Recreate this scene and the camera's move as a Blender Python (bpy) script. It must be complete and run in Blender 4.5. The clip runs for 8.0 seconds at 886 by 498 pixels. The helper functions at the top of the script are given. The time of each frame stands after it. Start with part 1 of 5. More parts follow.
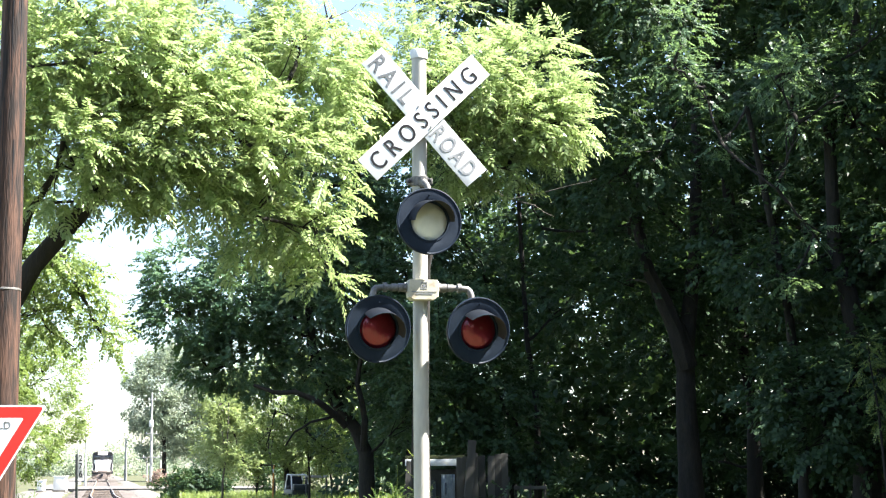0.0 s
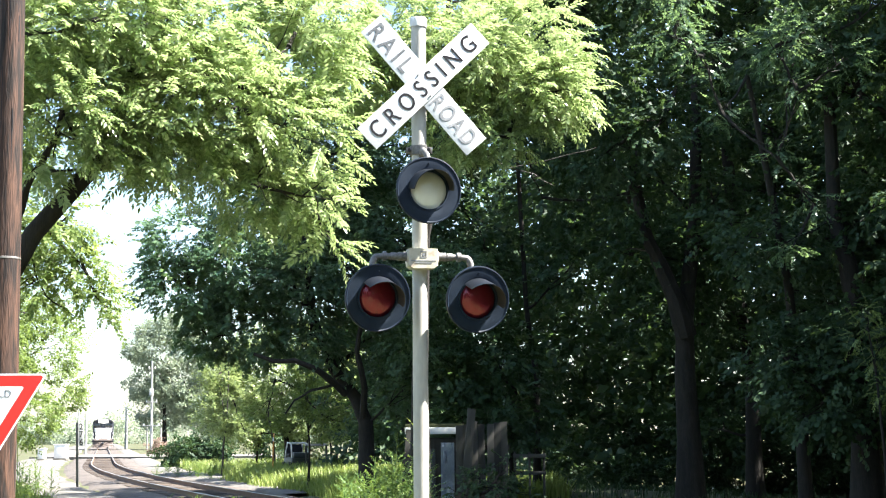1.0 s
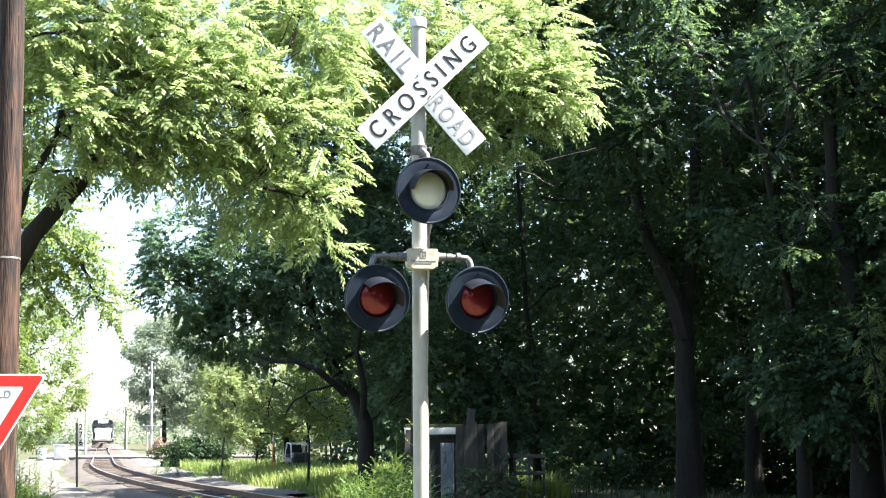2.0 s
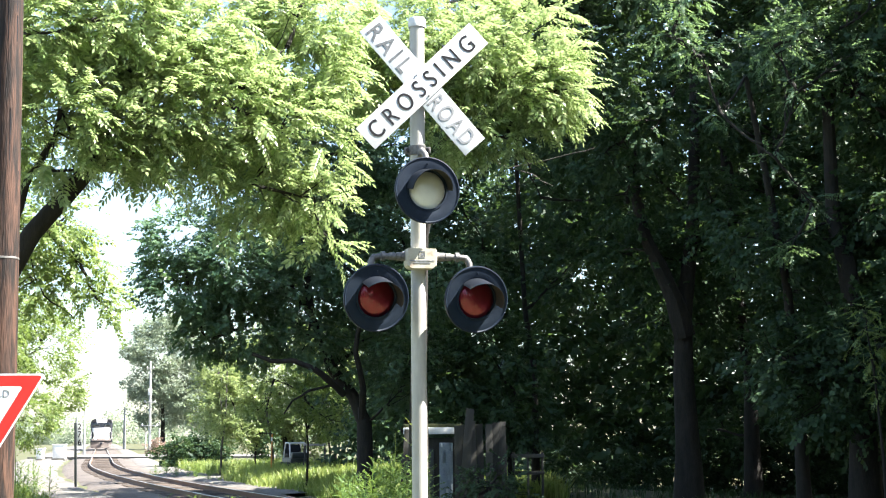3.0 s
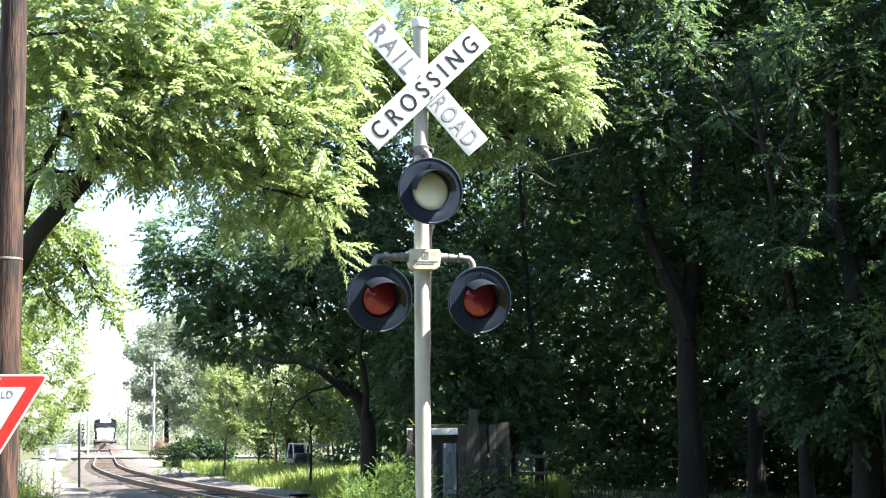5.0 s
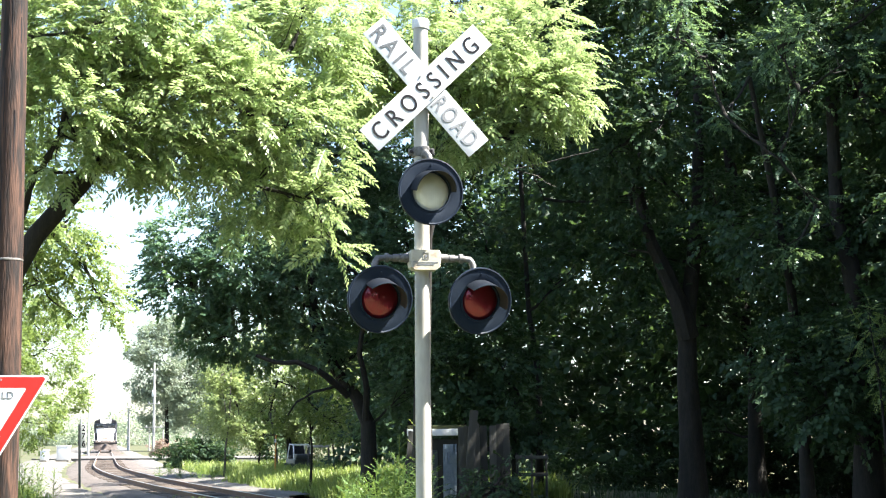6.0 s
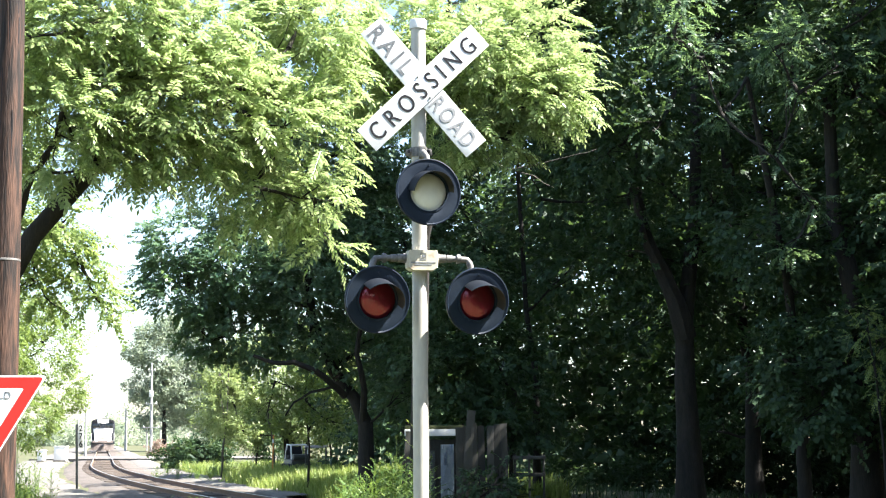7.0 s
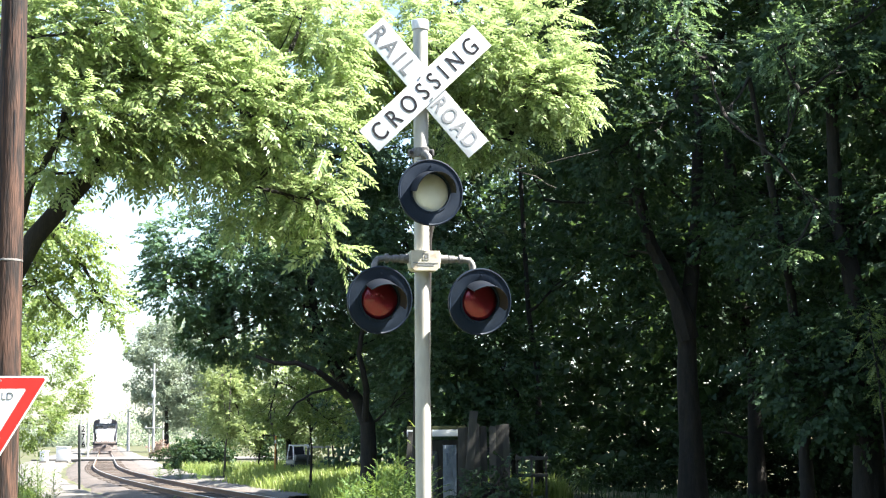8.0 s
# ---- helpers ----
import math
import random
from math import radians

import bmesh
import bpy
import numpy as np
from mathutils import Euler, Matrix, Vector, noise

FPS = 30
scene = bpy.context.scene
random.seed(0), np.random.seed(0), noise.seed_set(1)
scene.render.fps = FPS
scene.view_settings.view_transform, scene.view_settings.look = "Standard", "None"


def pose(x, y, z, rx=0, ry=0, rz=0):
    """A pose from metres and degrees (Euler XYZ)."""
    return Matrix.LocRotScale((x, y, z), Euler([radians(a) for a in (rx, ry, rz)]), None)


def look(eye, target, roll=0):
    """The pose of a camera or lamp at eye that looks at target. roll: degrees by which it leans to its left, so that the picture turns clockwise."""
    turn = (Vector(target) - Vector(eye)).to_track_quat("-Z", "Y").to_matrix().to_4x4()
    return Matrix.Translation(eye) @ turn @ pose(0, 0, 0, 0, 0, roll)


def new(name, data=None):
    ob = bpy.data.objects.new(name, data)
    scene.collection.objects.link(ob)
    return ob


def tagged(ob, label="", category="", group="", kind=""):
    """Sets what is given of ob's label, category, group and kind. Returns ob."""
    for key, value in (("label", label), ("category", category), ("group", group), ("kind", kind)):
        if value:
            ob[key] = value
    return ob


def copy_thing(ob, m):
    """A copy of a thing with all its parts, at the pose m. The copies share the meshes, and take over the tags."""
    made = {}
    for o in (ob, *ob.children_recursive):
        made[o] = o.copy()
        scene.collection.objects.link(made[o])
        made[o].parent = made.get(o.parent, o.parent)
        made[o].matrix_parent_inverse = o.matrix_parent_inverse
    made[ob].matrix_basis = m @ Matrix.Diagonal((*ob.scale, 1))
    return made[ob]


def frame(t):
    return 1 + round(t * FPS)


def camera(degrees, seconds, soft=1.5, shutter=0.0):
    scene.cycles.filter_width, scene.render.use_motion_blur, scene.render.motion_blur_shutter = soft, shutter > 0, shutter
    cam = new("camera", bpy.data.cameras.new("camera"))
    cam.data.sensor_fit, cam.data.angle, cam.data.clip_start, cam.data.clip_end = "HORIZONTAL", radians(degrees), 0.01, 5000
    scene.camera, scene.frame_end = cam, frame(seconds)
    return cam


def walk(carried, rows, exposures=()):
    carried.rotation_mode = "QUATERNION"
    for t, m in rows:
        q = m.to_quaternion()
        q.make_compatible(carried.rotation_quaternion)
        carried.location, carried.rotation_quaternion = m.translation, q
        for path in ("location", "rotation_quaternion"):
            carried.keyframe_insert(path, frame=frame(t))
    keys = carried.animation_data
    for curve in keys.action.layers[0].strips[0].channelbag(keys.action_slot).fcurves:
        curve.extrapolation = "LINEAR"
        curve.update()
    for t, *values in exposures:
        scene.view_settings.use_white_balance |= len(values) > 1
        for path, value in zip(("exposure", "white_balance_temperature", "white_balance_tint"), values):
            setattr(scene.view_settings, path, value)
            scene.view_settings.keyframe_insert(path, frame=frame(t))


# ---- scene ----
# ---------------------------------------------------------------- camera and its path
cam = camera(34.0, 8.0, soft=1.15)
EYE = (0.0, 0.0, 1.6)


def held(yaw, pitch):
    """The hand-held camera's pose: it only turns."""
    return pose(*EYE, 90 + pitch, 0.5, yaw)


walk(cam, [
    (0.0, held(-0.07, 8.54)), (0.1, held(-0.02, 8.47)), (0.2, held(-0.07, 8.18)), (0.3, held(-0.07, 7.64)),
    (0.4, held(-0.07, 7.20)), (0.5, held(-0.09, 7.28)), (0.6, held(-0.05, 7.30)), (0.8, held(-0.09, 7.31)),
    (1.0, held(-0.09, 7.31)), (1.5, held(-0.06, 7.32)), (2.0, held(-0.10, 7.32)), (2.5, held(-0.14, 7.32)),
    (2.8, held(-0.16, 7.31)), (3.0, held(-0.15, 7.31)), (3.5, held(0.0, 7.33)), (4.0, held(0.07, 7.31)),
    (4.5, held(-0.02, 7.31)), (5.2, held(-0.01, 7.35)), (6.0, held(0.0, 7.37)), (6.5, held(-0.03, 7.37)),
    (7.0, held(-0.10, 7.38)), (7.5, held(-0.03, 7.38)), (8.0, held(-0.01, 7.40)),
])

# ---------------------------------------------------------------- world, sun, exposure
SUN_AZ, SUN_EL = 84.0, 51.0      # degrees to the right of straight behind the camera, and above the horizon
sky_world = bpy.data.worlds.new("sky")
scene.world = sky_world
sky_world.use_nodes = True
nt = sky_world.node_tree
sky = nt.nodes.new("ShaderNodeTexSky")
sky.sky_type = 'NISHITA'
sky.sun_disc = False
sky.sun_elevation = radians(SUN_EL)
sky.sun_rotation = radians(180 - SUN_AZ)
sky.dust_density = 1.0
sky.air_density = 1.0
nt.links.new(sky.outputs[0], nt.nodes["Background"].inputs[0])
nt.nodes["Background"].inputs[1].default_value = 0.068

sun = new("sun", bpy.data.lights.new("sun", "SUN"))
sun.data.energy = 5.0
sun.data.angle = radians(0.5)
sun.data.color = (1.0, 0.965, 0.91)
az, el = radians(SUN_AZ), radians(SUN_EL)
to_sun = Vector((math.cos(el) * math.sin(az), -math.cos(el) * math.cos(az), math.sin(el)))
sun.matrix_world = look(to_sun * 60, (0, 0, 0))
scene.view_settings.exposure = 2.62


# ---------------------------------------------------------------- materials
def material(name, low, high, rough=0.7, metal=0.0, scale=6.0, fine=60.0, bump=0.2, spec=0.4, random_by="", stretch=(1, 1, 1),
             dirt=None, dirt_scale=2.0, dirt_at=(0.55, 0.72)):
    """A surface with two scales of variation between two colours, fine relief, and stains of a third colour."""
    m = bpy.data.materials.new(name)
    m.use_nodes = True
    n, l = m.node_tree.nodes, m.node_tree.links
    b = n["Principled BSDF"]
    b.inputs["Roughness"].default_value = rough
    b.inputs["Metallic"].default_value = metal
    b.inputs["Specular IOR Level"].default_value = spec
    co = n.new("ShaderNodeTexCoord")
    mp = n.new("ShaderNodeMapping")
    mp.inputs["Scale"].default_value = stretch
    l.new(co.outputs["Object"], mp.inputs[0])
    big = n.new("ShaderNodeTexNoise")
    big.inputs["Scale"].default_value = scale
    big.inputs["Detail"].default_value = 5
    small = n.new("ShaderNodeTexNoise")
    small.inputs["Scale"].default_value = fine
    small.inputs["Detail"].default_value = 3
    l.new(mp.outputs[0], big.inputs[0])
    l.new(mp.outputs[0], small.inputs[0])
    add = n.new("ShaderNodeMath")
    add.operation = 'MULTIPLY_ADD'
    add.inputs[1].default_value = 0.45
    l.new(small.outputs[0], add.inputs[0])
    half = n.new("ShaderNodeMath")
    half.operation = 'MULTIPLY'
    half.inputs[1].default_value = 0.55
    l.new(big.outputs[0], half.inputs[0])
    l.new(half.outputs[0], add.inputs[2])
    fac = add.outputs[0]
    if random_by:
        if random_by == "object":
            r = n.new("ShaderNodeObjectInfo").outputs["Random"]
        else:
            r = n.new("ShaderNodeNewGeometry").outputs["Random Per Island"]
        mix = n.new("ShaderNodeMath")
        mix.operation = 'MULTIPLY_ADD'
        mix.inputs[1].default_value = 0.5
        l.new(r, mix.inputs[0])
        shrink = n.new("ShaderNodeMath")
        shrink.operation = 'MULTIPLY_ADD'
        shrink.inputs[1].default_value, shrink.inputs[2].default_value = 0.7, -0.1
        l.new(fac, shrink.inputs[0])
        l.new(shrink.outputs[0], mix.inputs[2])
        fac = mix.outputs[0]
    ramp = n.new("ShaderNodeValToRGB")
    ramp.color_ramp.elements[0].position, ramp.color_ramp.elements[1].position = 0.3, 0.7
    ramp.color_ramp.elements[0].color = (*low, 1)
    ramp.color_ramp.elements[1].color = (*high, 1)
    l.new(fac, ramp.inputs[0])
    col = ramp.outputs[0]
    if dirt:
        st = n.new("ShaderNodeTexNoise")
        st.inputs["Scale"].default_value = dirt_scale
        st.inputs["Detail"].default_value = 7
        l.new(mp.outputs[0], st.inputs[0])
        sr = n.new("ShaderNodeValToRGB")
        sr.color_ramp.elements[0].position, sr.color_ramp.elements[1].position = dirt_at
        l.new(st.outputs[0], sr.inputs[0])
        dm = n.new("ShaderNodeMix")
        dm.data_type = 'RGBA'
        l.new(sr.outputs[0], dm.inputs[0])
        l.new(col, dm.inputs[6])
        dm.inputs[7].default_value = (*dirt, 1)
        col = dm.outputs[2]
    l.new(col, b.inputs["Base Color"])
    if bump:
        bp = n.new("ShaderNodeBump")
        bp.inputs["Strength"].default_value = bump
        bp.inputs["Distance"].default_value = 0.02
        l.new(fac if not random_by else add.outputs[0], bp.inputs["Height"])
        l.new(bp.outputs[0], b.inputs["Normal"])
    return m


def leaf_material(name, low, high, through_col, share=0.4, rough=0.45):
    """A leaf: a waxy face, and light that comes through it from behind."""
    m = material(name, low, high, rough=rough, scale=0.8, fine=9.0, bump=0.0, spec=0.35, random_by="island")
    n, l = m.node_tree.nodes, m.node_tree.links
    tr = n.new("ShaderNodeBsdfTranslucent")
    ramp = [k for k in n if k.type == 'VALTORGB'][0]
    tint = n.new("ShaderNodeMix")
    tint.data_type, tint.blend_type = 'RGBA', 'MIX'
    tint.inputs[0].default_value = 0.6
    l.new(ramp.outputs[0], tint.inputs[6])
    tint.inputs[7].default_value = (*through_col, 1)
    l.new(tint.outputs[2], tr.inputs[0])
    mix = n.new("ShaderNodeMixShader")
    mix.inputs[0].default_value = share
    l.new(n["Principled BSDF"].outputs[0], mix.inputs[1])
    l.new(tr.outputs[0], mix.inputs[2])
    l.new(mix.outputs[0], n["Material Output"].inputs[0])
    return m


def glow(name, col, strength):
    m = bpy.data.materials.new(name)
    m.use_nodes = True
    b = m.node_tree.nodes["Principled BSDF"]
    b.inputs["Base Color"].default_value = (*col, 1)
    b.inputs["Emission Color"].default_value = (*col, 1)
    b.inputs["Emission Strength"].default_value = strength
    return m


M_MAST = material("aluminium_paint", (0.36, 0.345, 0.31), (0.50, 0.48, 0.43), rough=0.5, metal=0.1, scale=3, fine=40, bump=0.08, dirt=(0.42, 0.38, 0.32), dirt_scale=5, stretch=(1, 1, 0.25))
M_CAP = material("white_cap", (0.62, 0.62, 0.60), (0.74, 0.74, 0.72), rough=0.45, bump=0.05)
M_BLADE = material("white_sheeting", (0.62, 0.63, 0.64), (0.70, 0.71, 0.72), rough=0.4, scale=4, fine=50, bump=0.02, dirt=(0.58, 0.58, 0.56), dirt_scale=6)
M_BLADE_OLD = material("aged_sheeting", (0.44, 0.475, 0.495), (0.55, 0.585, 0.605), spec=0.3, rough=0.5, scale=3, fine=40, bump=0.02, dirt=(0.44, 0.46, 0.47), dirt_scale=5)
M_INK = material("black_lettering", (0.014, 0.014, 0.017), (0.032, 0.032, 0.036), spec=0.08, rough=0.6, bump=0.0)
M_INK_FADED = material("faded_lettering", (0.06, 0.065, 0.07), (0.20, 0.21, 0.22), spec=0.1, rough=0.6, scale=9, bump=0.0)
M_INK_PALE = material("bleached_lettering", (0.14, 0.145, 0.15), (0.30, 0.31, 0.32), rough=0.6, spec=0.1, scale=9, bump=0.0)
M_BLACK = material("black_enamel", (0.006, 0.012, 0.023), (0.012, 0.021, 0.037), rough=0.5, spec=0.25, scale=5, bump=0.04, dirt=(0.018, 0.027, 0.042), dirt_scale=4)
M_HOOD_IN = material("dusty_hood", (0.016, 0.014, 0.013), (0.045, 0.038, 0.032), rough=0.6, bump=0.05)
M_HOOD_OUT = material("bleached_hood", (0.008, 0.011, 0.016), (0.024, 0.027, 0.033), rough=0.32, scale=7, bump=0.05)
M_JBOX = material("cream_cast_box", (0.44, 0.40, 0.30), (0.55, 0.51, 0.41), rough=0.5, scale=8, bump=0.06, dirt=(0.35, 0.28, 0.2), dirt_scale=12)
M_PIPE = material("weathered_pipe", (0.07, 0.066, 0.062), (0.28, 0.265, 0.245), rough=0.55, metal=0.2, scale=14, bump=0.12)
M_STEEL = material("dull_steel", (0.25, 0.25, 0.25), (0.42, 0.42, 0.41), rough=0.45, metal=0.7, bump=0.1)
M_WOOD_POLE = material("creosoted_pole", (0.012, 0.006, 0.004), (0.105, 0.052, 0.032), rough=0.8, scale=5, fine=26, bump=1.0, stretch=(3, 3, 0.3), dirt=(0.012, 0.007, 0.005), dirt_scale=6, dirt_at=(0.44, 0.58))
M_RED = material("red_sheeting", (0.50, 0.020, 0.016), (0.58, 0.028, 0.022), rough=0.4, bump=0.02)
M_BALLAST = material("ballast_stone", (0.035, 0.029, 0.025), (0.15, 0.125, 0.105), rough=0.9, scale=1.2, fine=22, bump=1.0, dirt=(0.05, 0.036, 0.027), dirt_scale=0.7)
M_GRAVEL = material("pale_gravel", (0.06, 0.054, 0.047), (0.19, 0.175, 0.155), rough=0.95, scale=0.9, fine=9, bump=0.6, dirt=(0.22, 0.2, 0.12), dirt_scale=0.5, dirt_at=(0.6, 0.75))
M_EARTH = material("grassy_earth", (0.03, 0.042, 0.013), (0.10, 0.095, 0.042), rough=0.95, scale=0.35, fine=7, bump=0.8, dirt=(0.11, 0.085, 0.058), dirt_scale=0.25)
M_TIE = material("old_tie", (0.035, 0.026, 0.02), (0.10, 0.076, 0.058), rough=0.9, bump=0.5, random_by="object")
M_RAIL = material("rusty_rail", (0.09, 0.045, 0.025), (0.20, 0.11, 0.065), rough=0.75, bump=0.3)
M_RAILHEAD = material("worn_railhead", (0.30, 0.26, 0.22), (0.5, 0.46, 0.42), rough=0.35, metal=0.7, bump=0.05)
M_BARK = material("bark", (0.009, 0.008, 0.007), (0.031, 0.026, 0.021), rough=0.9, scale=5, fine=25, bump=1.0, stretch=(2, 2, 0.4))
M_BARK_PALE = material("bare_branch", (0.035, 0.032, 0.028), (0.10, 0.092, 0.08), rough=0.85, scale=8, fine=30, bump=0.5)
# Boards darker than weathered wood: the wood's shade is put into the colour.
M_FENCE = material("shade_dark_board", (0.022, 0.022, 0.019), (0.06, 0.058, 0.05), rough=0.85, scale=4, fine=30, bump=0.4, stretch=(3, 3, 0.2), random_by="object")
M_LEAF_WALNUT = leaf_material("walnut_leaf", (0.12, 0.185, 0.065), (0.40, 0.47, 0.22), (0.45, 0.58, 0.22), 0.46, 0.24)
M_LEAF_MAPLE = leaf_material("maple_leaf", (0.036, 0.082, 0.052), (0.115, 0.185, 0.105), (0.26, 0.39, 0.12), 0.45, 0.32)
# Darker leaf for the woods: part of their shade is put into its colour.
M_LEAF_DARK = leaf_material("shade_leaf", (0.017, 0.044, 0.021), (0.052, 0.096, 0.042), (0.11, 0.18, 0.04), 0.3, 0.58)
M_LEAF_UNDER = leaf_material("thicket_leaf", (0.075, 0.125, 0.038), (0.20, 0.26, 0.085), (0.32, 0.42, 0.09), 0.45, 0.36)
M_LEAF_THICKET = leaf_material("grey_green_leaf", (0.11, 0.16, 0.065), (0.30, 0.355, 0.16), (0.40, 0.49, 0.17), 0.48, 0.36)
# Far crowns: distance haze is put into this pale grey-green.
M_LEAF_HAZED = leaf_material("hazed_far_leaf", (0.20, 0.25, 0.18), (0.36, 0.41, 0.30), (0.30, 0.36, 0.2), 0.4, 0.6)
M_GRASS = leaf_material("grass_blade", (0.10, 0.165, 0.03), (0.30, 0.35, 0.11), (0.36, 0.44, 0.08), 0.42)
M_WEED = leaf_material("weed_leaf", (0.055, 0.12, 0.03), (0.15, 0.225, 0.06), (0.25, 0.35, 0.06), 0.35)


def lens_material(name, col, rough, metal):
    m = material(name, tuple(c * 0.85 for c in col), col, rough=rough, metal=metal, scale=3, fine=12, bump=0.0, spec=0.3)
    n, l = m.node_tree.nodes, m.node_tree.links
    b = n["Principled BSDF"]
    b.inputs["Coat Weight"].default_value = 0.8
    b.inputs["Coat Roughness"].default_value = 0.05
    co = n.new("ShaderNodeTexCoord")
    wave = n.new("ShaderNodeTexWave")
    wave.inputs["Scale"].default_value = 18
    l.new(co.outputs["Object"], wave.inputs[0])
    bp = n.new("ShaderNodeBump")
    bp.inputs["Strength"].default_value = 0.08
    bp.inputs["Distance"].default_value = 0.004
    l.new(wave.outputs[0], bp.inputs["Height"])
    l.new(bp.outputs[0], b.inputs["Normal"])
    return m


M_LENS_RED = lens_material("red_lens", (0.22, 0.016, 0.030), 0.3, 0.65)
M_LENS_CLEAR = lens_material("frosted_lens", (0.84, 0.83, 0.78), 0.3, 0.0)
M_LOCO_DARK = material("loco_dark_paint", (0.02, 0.022, 0.03), (0.05, 0.05, 0.06), rough=0.45, scale=1, fine=8, bump=0.02)
M_LOCO_WHITE = material("loco_white_paint", (0.62, 0.61, 0.60), (0.78, 0.77, 0.75), rough=0.4, scale=1, fine=8, bump=0.02, dirt=(0.45, 0.38, 0.33), dirt_scale=1.2)
M_LOCO_RED = material("loco_red_paint", (0.17, 0.135, 0.115), (0.27, 0.22, 0.195), rough=0.45, scale=1, fine=8, bump=0.02)
M_GLASS_DARK = material("dark_glass", (0.01, 0.012, 0.015), (0.02, 0.022, 0.025), rough=0.08, spec=0.7, bump=0.0)
M_LAMP_ON = glow("lit_headlight", (1.0, 0.95, 0.85), 14.0)
M_WHITE = material("white_paint", (0.6, 0.6, 0.58), (0.76, 0.76, 0.74), rough=0.5, scale=3, bump=0.04, dirt=(0.45, 0.43, 0.38), dirt_scale=2)
M_DARK_PAINT = material("dark_green_paint", (0.02, 0.026, 0.026), (0.06, 0.066, 0.066), rough=0.5, bump=0.05)
M_GREY_POLE = material("grey_pole", (0.30, 0.295, 0.285), (0.44, 0.435, 0.425), rough=0.7, bump=0.1)
M_ORANGE = material("orange_plastic", (0.42, 0.16, 0.03), (0.52, 0.22, 0.05), rough=0.5, bump=0.03)
M_FLOWER = leaf_material("reddish_leaf", (0.16, 0.09, 0.08), (0.32, 0.24, 0.18), (0.35, 0.25, 0.18), 0.3)


# ---------------------------------------------------------------- mesh helpers
def smooth(me, angle=40):
    for p in me.polygons:
        p.use_smooth = True
    me.set_sharp_from_angle(angle=radians(angle))


def part(name, bm, mat, parent=None, label="", kind="", m=None, flat=False):
    """Links a bmesh as one mesh object under a thing or a part."""
    me = bpy.data.meshes.new(name)
    bm.to_mesh(me)
    bm.free()
    for k in (mat if isinstance(mat, (list, tuple)) else [mat]):
        me.materials.append(k)
    if not flat:
        smooth(me)
    ob = new(name, me)
    ob.parent = parent
    if m is not None:
        ob.matrix_basis = m
    return tagged(ob, label=label, kind=kind)


def thing(name, m, label, category, group="", kind=""):
    ob = new(name)
    ob.matrix_basis = m
    ob.empty_display_size = 0.2
    return tagged(ob, label, category, group, kind)


def box(bm, sx, sy, sz, m=None, bevel=0.0):
    r = bmesh.ops.create_cube(bm, size=1, matrix=(m or Matrix()) @ Matrix.Diagonal((sx, sy, sz, 1)))
    if bevel:
        edges = list({e for v in r["verts"] for e in v.link_edges})
        bmesh.ops.bevel(bm, geom=edges, offset=bevel, segments=2, affect='EDGES', profile=0.6)


def cyl(bm, r1, r2, h, m=None, seg=20):
    """A cone or cylinder along z, its middle at m."""
    bmesh.ops.create_cone(bm, cap_ends=True, segments=seg, radius1=r1, radius2=r2, depth=h, matrix=m or Matrix())


def lathe(bm, profile, seg=40, m=None):
    """Turns (radius, z) pairs about the z axis."""
    m = m or Matrix()
    rings = []
    for r, z in profile:
        if r < 1e-6:
            rings.append([bm.verts.new(m @ Vector((0, 0, z)))])
        else:
            rings.append([bm.verts.new(m @ Vector((r * math.cos(a), r * math.sin(a), z))) for a in (2 * math.pi * i / seg for i in range(seg))])
    for a, b in zip(rings, rings[1:]):
        for i in range(seg):
            j = (i + 1) % seg
            if len(a) == 1 and len(b) > 1:
                bm.faces.new((a[0], b[i], b[j]))
            elif len(b) == 1 and len(a) > 1:
                bm.faces.new((a[i], a[j], b[0]))
            elif len(a) > 1:
                bm.faces.new((a[i], a[j], b[j], b[i]))
    bmesh.ops.recalc_face_normals(bm, faces=bm.faces)


def tube(bm, pts, radii, seg=8, wobble=0.0):
    """A tapering round limb through the points."""
    pts = [Vector(p) for p in pts]
    rings, side = [], None
    for i, p in enumerate(pts):
        d = (pts[min(i + 1, len(pts) - 1)] - pts[max(i - 1, 0)]).normalized()
        if side is None:
            side = d.orthogonal().normalized()
        side = (side - d * side.dot(d)).normalized()
        up = d.cross(side)
        r = radii[i]
        rings.append([bm.verts.new(p + (side * math.cos(a) + up * math.sin(a)) * r * (1 + wobble * random.uniform(-1, 1)))
                      for a in (2 * math.pi * k / seg for k in range(seg))])
    for a, b in zip(rings, rings[1:]):
        for k in range(seg):
            bm.faces.new((a[k], a[(k + 1) % seg], b[(k + 1) % seg], b[k]))
    bm.faces.new(list(reversed(rings[0])))
    bm.faces.new(rings[-1])


def bent(a, b, sag, steps=6, jitter=0.0):
    """Points on a bowed line from a to b."""
    a, b = Vector(a), Vector(b)
    out = []
    for i in range(steps + 1):
        t = i / steps
        j = Vector((random.uniform(-1, 1), random.uniform(-1, 1), random.uniform(-1, 1))) * jitter * (0 < i < steps)
        out.append(a.lerp(b, t) + Vector((0, 0, sag * 4 * t * (1 - t))) + j)
    return out


